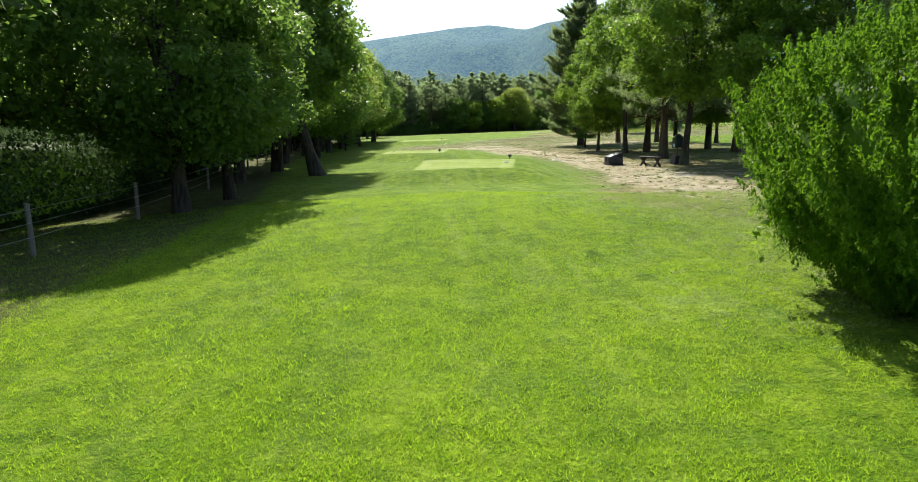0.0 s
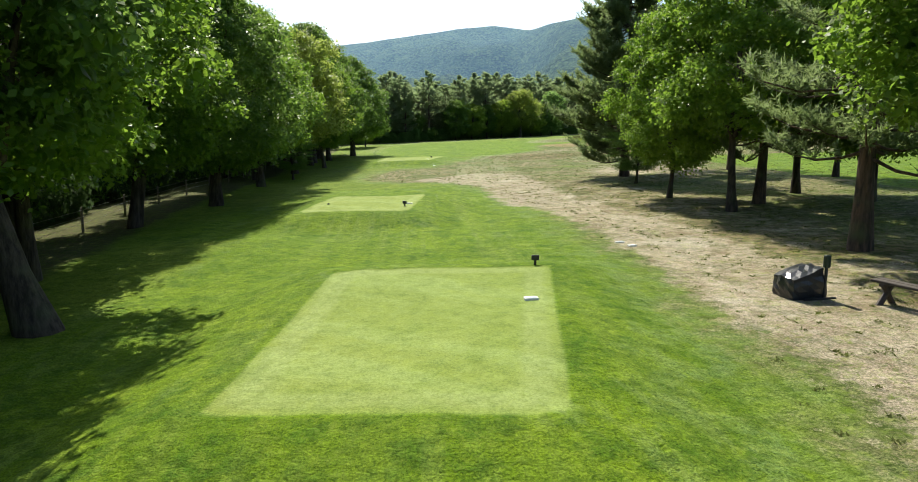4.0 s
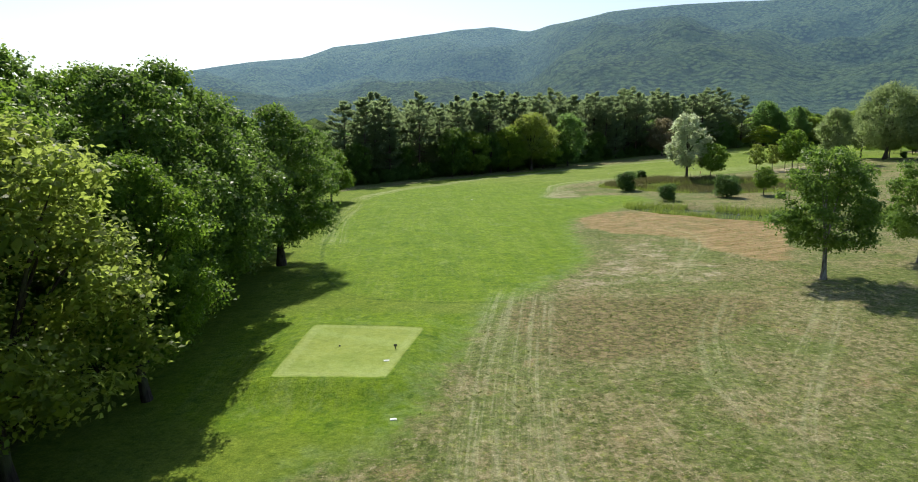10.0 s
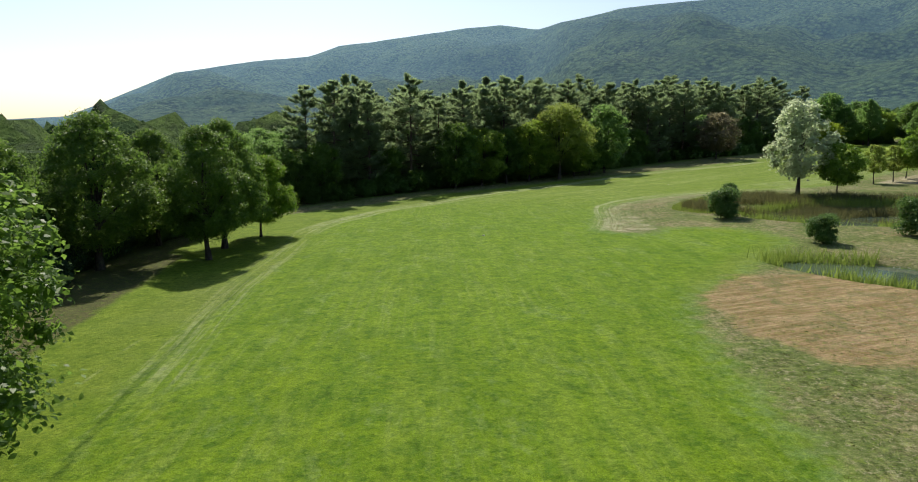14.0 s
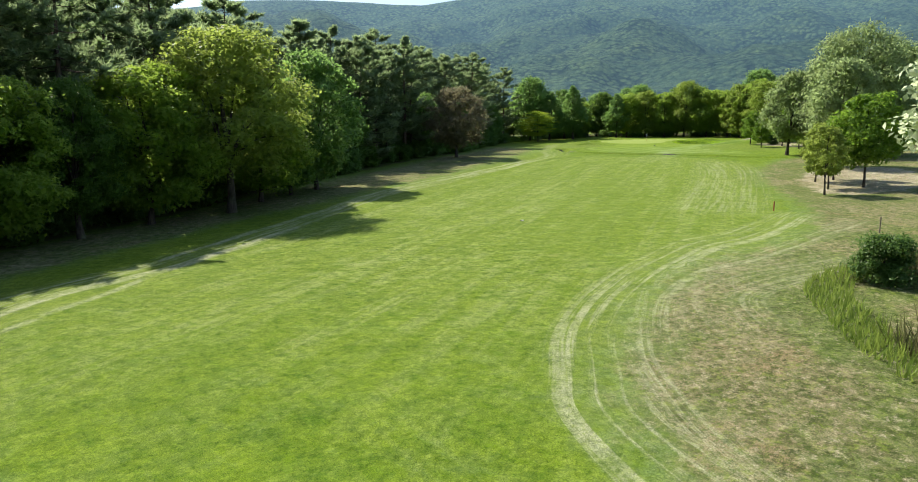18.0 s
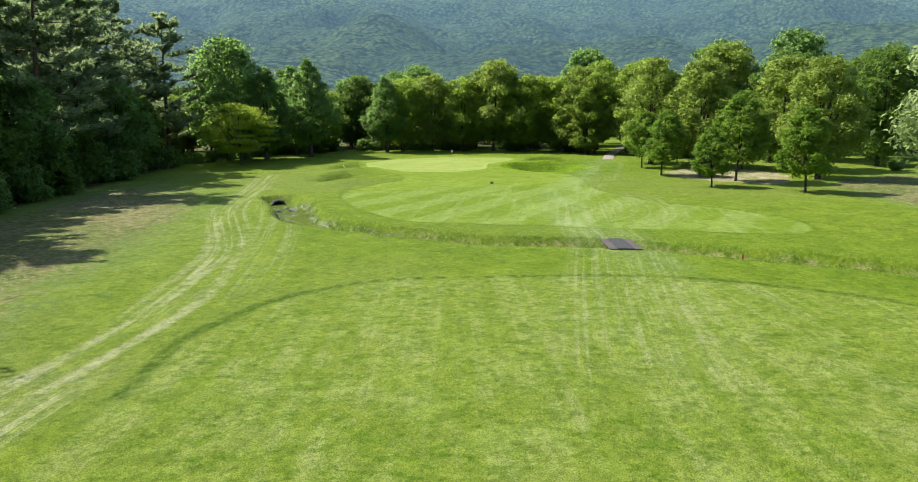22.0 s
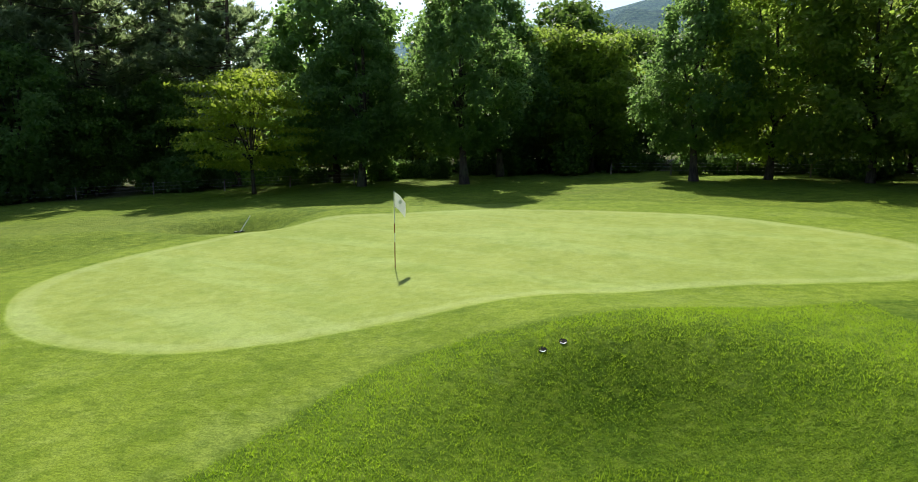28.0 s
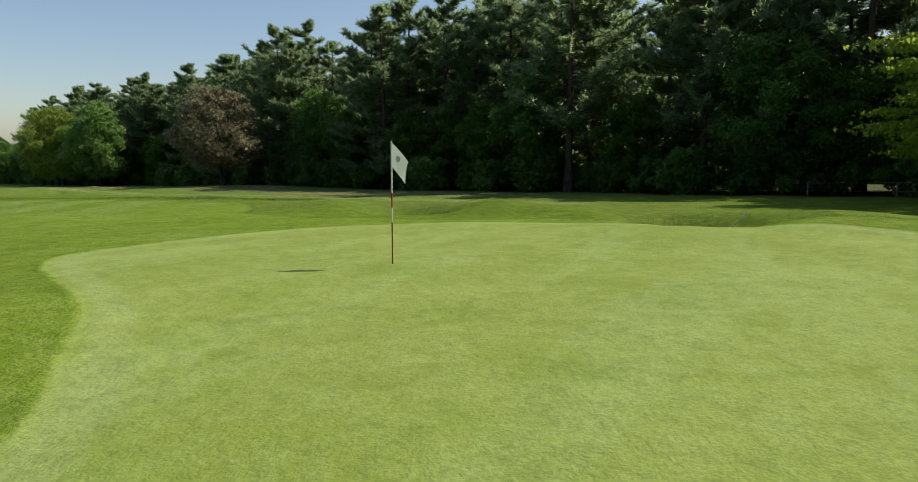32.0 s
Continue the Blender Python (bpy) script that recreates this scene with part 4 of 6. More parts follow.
def crown(rng, lob, n, leaf, aspect=0.62, droop=0.25, inner=0.14):
    w = np.array([a * a for _, a, _ in lob])
    pick = rng.choice(len(lob), n, p=w / w.sum())
    C = np.array([c for c, _, _ in lob])
    S = np.array([(a, a, b) for _, a, b in lob])
    d = unit(rng.normal(size=(n, 3)) + [0, 0, 0.45])
    rad = 0.7 + 0.36 * rng.random(n)
    rad = np.where(rng.random(n) < 0.22, 0.95 + 0.5 * rng.random(n), rad)
    deep = rng.random(n) < inner
    rad = np.where(deep, 0.3 + 0.4 * rng.random(n), rad)
    pos = C[pick] + d * S[pick] * rad[:, None]
    keep = np.ones(n, bool)
    for c, s in zip(C, S):
        keep &= (((pos - c) / s) ** 2).sum(1) > 0.42
    keep |= deep
    pos, d, deep = pos[keep], d[keep], deep[keep]
    return cards(pos, d * 0.65 + [0, 0, 0.8], np.where(deep, leaf * 2.1, leaf), aspect, rng, droop)


def wood(rng, h, r, low, lob, girth, lean=0.0, forks=1, limbs=8):
    parts = []
    for f in range(forks):
        a = rng.random() * 6.28
        off = 0.0 if forks == 1 else 0.05 * h
        t = np.linspace(0, 1, 9)
        px = lean * t * h + off * t * np.cos(a) * 2 + 0.012 * h * np.sin(t * 5 + a)
        py = off * t * np.sin(a) * 2 + 0.012 * h * np.cos(t * 4 + a) - 0.012 * h
        rad = girth * (1 - 0.82 * t) * (1 + 0.55 * np.exp(-t * 22))
        parts.append(tube(np.stack([px, py, t * h * 0.86 - 0.25], 1), rad / math.sqrt(forks), 9))
    for k in range(limbs):
        c = lob[int(rng.integers(len(lob)))][0]
        z0 = min(max(low * (0.85 + 0.5 * rng.random()), 0.25 * h), c[2] * 0.85)
        s = np.array([lean * z0, 0, z0])
        t = np.linspace(0, 1, 5)[:, None]
        p = s + (c - s) * t + np.array([0, 0, 0.08 * h]) * np.sin(t * 3.14) * 0.6
        parts.append(tube(p, girth * 0.42 * (1 - 0.8 * t[:, 0]), 5))
    return merged(parts)


PROTO = {}


def broadleaf(kind, seed, h, r, low, mat, n, leaf, bark="bark", nl=30, girth=0.2, lean=0.0, forks=1, top=0.25, aspect=0.62, droop=0.25, size=0.42, flat=0.85):
    rng = np.random.default_rng(seed)
    lob = lobes(rng, r, h, low, nl, size=size, top=top, flat=flat)
    lob = [(c + [lean * c[2], 0, 0], a, b) for c, a, b in lob]
    v, f = crown(rng, lob, n, leaf, aspect, droop)
    t = wood(rng, h, r, low, lob, girth, lean, forks)
    return (mesh_of("trunk", *t, M[bark], True), mesh_of("crown", v, f, M[mat]))


def pine(kind, seed, h, r, low, mat, twigs, needles, needle, bark="bark_pine", girth=0.2, lean=0.0, whorls=15, thick=0.06, ragged=(0.35, 0.8), cone=False, twig=0.7):
    """A pine: whorls of boughs, each with side twigs that bristle with needles."""
    rng = np.random.default_rng(seed)
    t = np.linspace(0, 1, 8)
    parts = [tube(np.stack([lean * t * h + 0.01 * h * np.sin(t * 4), 0 * t, t * h - 0.25], 1), girth * (1 - 0.88 * t) * (1 + 0.4 * np.exp(-t * 20)), 8)]
    P, D, T = [], [], []
    for k in range(whorls):
        q = k / (whorls - 1)
        z = low + (h * 0.97 - low) * q
        reach = r * ((1 - q) ** 0.65 if cone else (1 - q ** 2.6) ** 0.7) * (0.55 + 0.45 * min(1, q * 3 + 0.3)) + 0.35
        for b in range(int(rng.integers(4, 7))):
            a = rng.random() * 6.28
            L = reach * (ragged[0] + ragged[1] * rng.random())
            u = np.linspace(0, 1, 5)
            rise = 0.25 * L * (q - 0.25)
            zb = z + 0.35 * rng.normal()
            line = np.stack([lean * z + np.cos(a) * L * u, np.sin(a) * L * u, zb + rise * u - 0.12 * L * np.sin(u * 3.1) + 0.12 * L * u * u], 1)
            parts.append(tube(line, girth * 0.22 * (1 - 0.8 * u) * (1 - 0.5 * q), 4))
            s = 0.25 + 0.75 * rng.random(twigs) ** 0.75
            base = np.stack([np.interp(s, u, line[:, i]) for i in range(3)], 1)
            side = rng.normal(size=twigs) * 0.9
            way = np.stack([np.cos(a + side), np.sin(a + side), 0.55 + 0.6 * rng.random(twigs)], 1)
            P.append(base)
            D.append(unit(way))
            T.append(twig * (0.5 + 0.8 * rng.random(twigs)) * (0.6 + 0.4 * (1 - q)))
    P, D, T = np.repeat(np.concatenate(P), needles, 0), np.repeat(np.concatenate(D), needles, 0), np.repeat(np.concatenate(T), needles)
    n = len(P)
    P = P + D * (T * (0.1 + 0.9 * rng.random(n)))[:, None]
    D2 = unit(D * 0.7 + rng.normal(size=(n, 3)) * 0.55)
    side = unit(np.cross(D2, rng.normal(size=(n, 3))))
    L = needle * (0.7 + 0.6 * rng.random((n, 1)))
    v = np.stack([P - side * L * thick, P + side * L * thick, P + D2 * L], 1).reshape(-1, 3)
    return (mesh_of("trunk", *merged(parts), M[bark], True), mesh_of("crown", v, np.arange(3 * n).reshape(-1, 3), M[mat]))


KINDS = {
    # name: (builder, arguments, further arguments, label)
    "linden_a": (broadleaf, (11, 13.5, 5.7, 1.0, "linden", 40000, 0.19), dict(girth=0.3, nl=190, size=0.17, flat=0.7, top=0.5), "tall dense dark green broadleaf tree in a row"),
    "linden_b": (broadleaf, (12, 14.0, 5.2, 1.3, "linden", 38000, 0.19), dict(girth=0.26, nl=180, size=0.17, flat=0.7, top=0.55), "tall broadleaf tree with a lumpy green crown"),
    "linden_c": (broadleaf, (13, 13.0, 5.4, 1.5, "maple", 38000, 0.18), dict(girth=0.28, forks=2, nl=180, size=0.17, flat=0.62, top=0.4), "forked broadleaf tree with bright green leaves"),
    "olive_a": (broadleaf, (14, 10.5, 4.3, 1.4, "olive", 26000, 0.17), dict(girth=0.2, nl=120, size=0.2, flat=0.65), "broadleaf tree with dull olive green leaves"),
    "leaning_a": (broadleaf, (15, 12.0, 4.2, 2.6, "linden", 26000, 0.2), dict(girth=0.32, lean=-0.24, nl=120, size=0.2, flat=0.62), "old tree with a leaning dark trunk"),
    "maple_a": (broadleaf, (16, 10.5, 4.5, 0.95, "maple", 62000, 0.145), dict(girth=0.15, nl=150, size=0.19, flat=0.58), "maple with a round crown of fresh green leaves"),
    "maple_b": (broadleaf, (17, 11.5, 3.9, 2.2, "maple", 36000, 0.145), dict(girth=0.17, top=0.3, nl=110, size=0.21, flat=0.6), "slim maple with light green leaves"),
    "birch_a": (broadleaf, (18, 9.3, 4.0, 1.5, "linden", 17000, 0.18), dict(girth=0.17, bark="bark_birch", nl=90, size=0.2, flat=0.65), "birch with a pale trunk and full green crown"),
    "silver_a": (broadleaf, (19, 13.0, 4.6, 1.6, "silver", 9000, 0.34), dict(girth=0.25, nl=80, size=0.21, flat=0.8), "silvery white-leaved poplar on dry grass"),
    "small_a": (broadleaf, (20, 7.5, 3.3, 1.4, "maple", 9000, 0.24), dict(girth=0.1, nl=70, size=0.23, flat=0.65), "small round broadleaf tree on the grass"),
    "small_b": (broadleaf, (21, 10.5, 3.7, 2.2, "olive", 7000, 0.27), dict(girth=0.14, nl=70, size=0.19, flat=0.65), "slender broadleaf tree on dry grass"),
    "young_a": (broadleaf, (22, 7.0, 2.5, 0.9, "maple", 9000, 0.19), dict(girth=0.09, top=0.55, nl=70, size=0.24, flat=0.6), "young conical broadleaf tree on the grass"),
    "willow_a": (broadleaf, (23, 21.0, 8.4, 2.0, "willow", 22000, 0.48), dict(girth=0.5, nl=85, aspect=0.35, droop=1.6, forks=2, size=0.26), "huge pale green willow with drooping boughs"),
    "willow_b": (broadleaf, (24, 12.0, 3.9, 1.6, "willow", 12000, 0.34), dict(girth=0.2, nl=55, aspect=0.4, droop=1.2, size=0.27), "pale grey-green willow on the grass"),
    "copper_a": (broadleaf, (25, 11.0, 5.2, 1.0, "copper", 17000, 0.25), dict(girth=0.22, nl=110, size=0.21, flat=0.65), "broadleaf tree with bronze tinted crown"),
    "flower_a": (broadleaf, (26, 15.0, 5.2, 0.8, "flower", 22000, 0.27), dict(girth=0.26, top=0.4, nl=130, size=0.2, flat=0.65), "tall linden covered in pale blossom"),
    "cone_a": (broadleaf, (27, 15.0, 5.2, 0.7, "dark", 26000, 0.25), dict(girth=0.28, top=0.7, nl=140, size=0.2, flat=0.6), "dark green conical tree by the fence"),
    "yellow_a": (broadleaf, (28, 8.2, 4.8, 0.9, "yellow", 15000, 0.19), dict(girth=0.13, nl=46, size=0.33, flat=0.2), "small tree with yellow-green tiered leaves"),
    "hedge_tree_a": (broadleaf, (29, 11.0, 5.2, 0.3, "copse", 21000, 0.25), dict(girth=0.18, nl=120, size=0.2, flat=0.6), "bushy green tree behind the green"),
    "hedge_tree_b": (broadleaf, (30, 12.0, 5.0, 0.3, "flower", 21000, 0.25), dict(girth=0.18, nl=120, size=0.2, flat=0.6), "bushy yellowish tree behind the green"),
    "arch_a": (broadleaf, (52, 13.0, 5.4, 2.9, "copse", 20000, 0.25), dict(girth=0.2, nl=120, size=0.19, flat=0.6), "green tree arching over the path"),
    "wood_a": (broadleaf, (31, 15.0, 5.2, 0.4, "dark", 14000, 0.36), dict(girth=0.2, nl=90, size=0.24, flat=0.65), "dark broadleaf tree at the wood's edge"),
    "wood_b": (broadleaf, (32, 13.0, 5.4, 0.4, "linden", 14000, 0.34), dict(girth=0.2, nl=90, size=0.24, flat=0.65), "green broadleaf tree at the wood's edge"),
    "shrub_a": (broadleaf, (41, 4.8, 2.9, 0.0, "dark", 2200, 0.5), dict(girth=0.08, nl=18), "dark shrub under the pines of the wood"),
    "shrub_b": (broadleaf, (42, 3.8, 2.6, 0.0, "linden", 2000, 0.45), dict(girth=0.06, nl=16), "green shrub under the pines of the wood"),
    "bush_a": (broadleaf, (43, 3.8, 2.1, 0.0, "bush", 8000, 0.2), dict(girth=0.06, nl=22), "round dark green bush by the pond"),
    "tiered_a": (broadleaf, (51, 12.0, 4.7, 0.7, "linden", 56000, 0.095), dict(girth=0.19, nl=90, size=0.3, flat=0.2, top=0.5, droop=0.9), "conifer-like tree with flat drooping green sprays"),
    "pine_near": (pine, (33, 13.5, 5.1, 1.9, "pine_blue", 44, 42, 0.21), dict(girth=0.27, whorls=40, thick=0.1, twig=0.88, ragged=(0.6, 0.45), cone=True), "black pine with layered needle boughs"),
    "pine_b": (pine, (34, 13.0, 4.0, 2.8, "pine_blue", 16, 44, 0.24), dict(girth=0.25, whorls=18, thick=0.08, cone=True, twig=0.8), "tall pine with a bare lower trunk"),
    "wood_pine_a": (pine, (35, 18.5, 4.0, 3.4, "pine", 15, 24, 0.42), dict(girth=0.26, whorls=17, thick=0.12, ragged=(0.3, 0.9), twig=1.0), "tall dark pine of the wood"),
    "wood_pine_b": (pine, (36, 17.0, 3.7, 1.6, "pine", 15, 24, 0.42), dict(girth=0.24, whorls=17, thick=0.12, ragged=(0.3, 0.9), twig=1.0), "dark dense pine of the wood"),
    "wood_pine_c": (pine, (37, 19.5, 4.3, 5.0, "pine", 15, 24, 0.42), dict(girth=0.27, whorls=15, thick=0.12, ragged=(0.3, 0.9), twig=1.0), "high-crowned pine of the wood"),
}


def tree(kind, x, y, h=1.0, turn=None, wide=1.0, label="", group="", name=""):
    """Plants a tree of a kind; h scales it as a whole."""
    fn, args, kw, text = KINDS[kind]
    turn = turn if turn is not None else (x * 37.7 + y * 91.3) % 360
    m = pose(x, y, hz(x, y), 0, 0, turn) @ Matrix.Diagonal((h * wide, h * wide, h, 1))
    word = "pine_tree" if fn is pine else name or "tree"
    if kind not in PROTO:
        trunk, leaves = fn(kind, *args, **kw)
        ob = thing(word, m, label or text, "pine" if fn is pine else "shrub" if name == "shrub" else "bush" if name == "bush" else "tree", group)
        part("trunk", trunk, None, ob)
        part("crown", leaves, None, ob)
        PROTO[kind] = ob
        return ob
    ob = copy_thing(PROTO[kind], m)
    ob["label"] = label or text
    if group:
        ob["group"] = group
    elif "group" in ob:
        del ob["group"]
    return ob


ROW = "trees in the row beside the tees"
for kind, x, y, h, wide in (("linden_b", -13.4, 6.0, 0.9, 0.98), ("linden_a", -12.6, 12.4, 0.98, 0.98), ("linden_a", -7.4, 17.2, 0.72, 0.98), ("linden_b", -7.3, 21.0, 0.76, 0.98), ("linden_b", -9.3, 28.0, 0.95, 1.0),
                            ("linden_c", -9.5, 35.0, 1.0, 1.0), ("linden_c", -11.6, 44.6, 0.92, 1.0), ("linden_a", -10.7, 51.3, 0.92, 1.0), ("linden_b", -13.0, 56.6, 0.95, 1.0), ("linden_c", -11.9, 61.8, 0.9, 1.0),
                            ("linden_a", -14.3, 69.3, 0.95, 1.0), ("tiered_a", -11.5, 68.4, 0.42, 1.0), ("olive_a", -13.0, 75.6, 1.2, 1.12), ("linden_c", -11.9, 82.4, 0.85, 0.9), ("linden_b", -14.4, 87.4, 1.22, 1.0),
                            ("linden_a", -15.2, 93.2, 1.22, 0.95), ("linden_b", -14.8, 99.2, 1.15, 1.05), ("linden_a", -17.2, 104.6, 1.14, 1.0), ("linden_a", -13.8, 110.2, 1.08, 1.08), ("linden_b", -18.8, 119, 0.98, 0.9),
                            ("linden_b", -19.8, 148.6, 0.95, 1.0), ("linden_a", -20.4, 154.4, 0.95, 0.9), ("maple_a", -18.8, 160.2, 0.85, 0.95)):
    tree(kind, x, y, h, wide=wide, group=ROW)
tree("leaning_a", -6.4, 30.9, 1.0, 0, 0.9, group=ROW)
# those at y 21, 26.5, 33.5 and 41 added to shade hedge and ground
for kind, x, y, h in (("linden_b", -19, 30, 1.0), ("linden_a", -15.6, 33.5, 0.95), ("linden_b", -16.4, 41, 1.0), ("linden_a", -15.2, 26.5, 0.9), ("linden_a", -21, 48, 1.0), ("linden_b", -22, 64, 1.2), ("linden_c", -18.5, 79.5, 1.24), ("linden_b", -17.8, 72.5, 1.1), ("linden_a", -25, 84, 1.15), ("linden_b", -25, 102, 1.1), ("linden_a", -21.5, 112, 1.05), ("linden_c", -21.5, 103.5, 1.1), ("linden_c", -20.5, 95, 1.25), ("linden_a", -20.5, 87, 1.25), ("linden_b", -17.8, 21, 1.0), ("linden_b", -25.5, 116, 1.0), ("linden_b", -27.5, 129, 0.9), ("linden_a", -27.5, 146, 1.0), ("linden_b", -28, 157, 0.95),
                      ("linden_a", -27, 120, 1.0), ("linden_b", -30, 138, 0.95)):
    tree(kind, x, y, h, label="broadleaf tree behind the fence beside the course")

GROVE = "trees of the grove by the bench"
for kind, x, y, h in (("maple_b", 11.0, 30.7, 1.0), ("pine_b", 11.5, 35.7, 0.95), ("maple_b", 11.4, 43.7, 0.95), ("pine_b", 13.6, 46, 0.9), ("maple_b", 16.6, 49, 1.0),
                      ("linden_c", 17.5, 45, 0.75), ("pine_b", 17.6, 40.6, 1.0), ("pine_b", 15.2, 25.0, 1.05), ("maple_b", 13.5, 27, 0.9), ("pine_b", 19.9, 64, 0.9),
                      ("pine_b", 16.6, 66, 0.9), ("pine_near", 11.9, 61.4, 1.0), ("tiered_a", 11.2, 55.9, 1.0), ("maple_a", 10.6, 48.2, 0.98), ("pine_b", 21, 33, 0.95),
                      ("maple_b", 22.5, 56, 0.9)):
    tree(kind, x, y, h, wide=0.9 if kind == "maple_a" else 1.0, group=GROVE)

for kind, x, y, h in (("birch_a", 26.1, 98.8, 1.0), ("birch_a", 35.5, 103, 0.85), ("silver_a", 44.7, 178.9, 1.0), ("small_a", 48.6, 176.2, 0.95), ("small_b", 68.0, 200.3, 0.62),
                      ("small_b", 72.6, 202.6, 0.95), ("small_b", 77.4, 206.4, 1.0), ("small_a", 76.3, 201.3, 1.35), ("small_b", 80.6, 206.4, 1.1), ("willow_b", 92.2, 212.2, 1.15),
                      ("willow_b", 109.5, 229.8, 1.0), ("willow_a", 109.6, 220.6, 0.93), ("willow_b", 115.5, 228.4, 0.75), ("birch_a", 116.5, 229.0, 1.0), ("willow_a", 118, 219, 0.9),
                      ("young_a", 131.3, 241.5, 1.15), ("young_a", 138.6, 256.8, 0.95), ("young_a", 146.2, 262.1, 0.95), ("young_a", 131.4, 249.6, 0.75), ("young_a", 137.2, 248.6, 1.2),
                      ("flower_a", 152.5, 263.5, 1.0), ("flower_a", 149.8, 256, 0.95), ("flower_a", 143.5, 242, 0.9), ("flower_a", 152, 247, 0.95), ("small_a", 150, 251, 1.1),
                      ("copper_a", 66.4, 262.6, 1.12), ("olive_a", 20.0, 220.5, 1.2), ("hedge_tree_a", 24, 226, 1.05), ("hedge_tree_a", 14.2, 218.4, 1.05), ("linden_b", 9.6, 214.6, 0.85), ("hedge_tree_a", 5.0, 211.5, 0.95), ("wood_b", 0.5, 207.5, 0.9), ("wood_a", 31.5, 233, 1.0), ("wood_b", 27.5, 229.5, 0.8)):
    tree(kind, x, y, h)

BACK = "trees behind the green"
for kind, x, y, h in (("yellow_a", 120.9, 310, 1.0), ("cone_a", 128.0, 313.2, 0.9), ("wood_a", 124.5, 318, 1.0), ("cone_a", 135.0, 312.0, 1.0), ("cone_a", 137.4, 318.5, 0.95),
                      ("hedge_tree_a", 141.5, 322, 0.85), ("wood_b", 143, 326, 1.04), ("hedge_tree_a", 144.8, 321, 0.8), ("cone_a", 149.8, 309.5, 0.85), ("hedge_tree_a", 154.8, 310, 0.95), ("hedge_tree_b", 158.8, 306.5, 0.95),
                      ("hedge_tree_a", 162.2, 302, 0.95), ("hedge_tree_b", 165.2, 297, 0.95), ("hedge_tree_a", 167.6, 291.5, 0.98), ("hedge_tree_a", 169.5, 286, 0.95), ("hedge_tree_b", 168.5, 281.5, 0.85),
                      ("hedge_tree_a", 169.5, 268.5, 0.95), ("arch_a", 168.2, 279.0, 0.85), ("hedge_tree_b", 166.0, 279.4, 0.55), ("hedge_tree_a", 168.6, 271.3, 0.55), ("wood_b", 203, 288, 0.7), ("arch_a", 172.6, 273.4, 0.9), ("arch_a", 178.6, 283.2, 0.95), ("arch_a", 184, 277, 0.95), ("hedge_tree_a", 166, 265, 0.9), ("hedge_tree_b", 170, 259, 1.0), ("wood_b", 148, 330, 0.9), ("wood_b", 158, 324, 1.0), ("wood_a", 166, 315, 0.9),
                      ("wood_b", 173, 307, 1.0), ("wood_b", 178, 296, 0.95), ("wood_a", 176, 262, 1.0), ("wood_b", 168, 250, 1.05), ("wood_b", 176, 240, 1.1), ("wood_a", 185, 252, 1.1),
                      ("wood_b", 163, 238, 1.0), ("wood_b", 186, 310, 1.1), ("wood_a", 192, 292, 1.1), ("wood_b", 190, 268, 1.1), ("wood_b", 180, 225, 1.1), ("wood_b", 196, 240, 1.1)):
    tree(kind, x, y, h * (1.1 if kind in ("cone_a", "yellow_a") else 1.26), wide=0.95, group=BACK)
rng = np.random.default_rng(31)
for k in range(64):
    # thicket behind the fence, closing the gaps between the front trees
    q = k / 63
    x, y = np.interp(q, [0, 0.25, 0.5, 0.75, 1], [116, 146, 176, 190, 196]), np.interp(q, [0, 0.25, 0.5, 0.75, 1], [326, 330, 306, 268, 226])
    off = 3 + 9 * (k % 3) + 3 * rng.random()
    ux, uy = (x - 140) / math.hypot(x - 140, y - 285), (y - 285) / math.hypot(x - 140, y - 285)
    x, y = x + ux * off, y + uy * off
    if abs((x - 156) * -0.33 + (y - 271.2) * 0.94) > 4 or x < 150:
        tree(("wood_b", "wood_a", "wood_b", "hedge_tree_a")[k % 4], x, y, (0.95 if q < 0.4 else 0.6) + 0.25 * rng.random(), group=BACK)
for k, (x, y) in enumerate(((139, 319.5), (142.8, 318.6), (151.5, 316.6), (155, 315), (161.5, 309.8), (166.5, 304), (170.6, 297), (173, 289), (128, 319), (121, 317.5), (132.5, 319.5), (147.6, 320.5),
                            (173.6, 268), (171, 262.6), (170.5, 255.5), (166, 255.6), (158, 244), (162, 250), (157, 236), (168, 244), (134, 224), (146, 229))):
    tree("shrub_b" if k % 2 else "shrub_a", x, y, 0.55 + 0.3 * (k % 3) / 2, name="shrub", group="shrubs behind the green", label="low green shrub behind the fence")


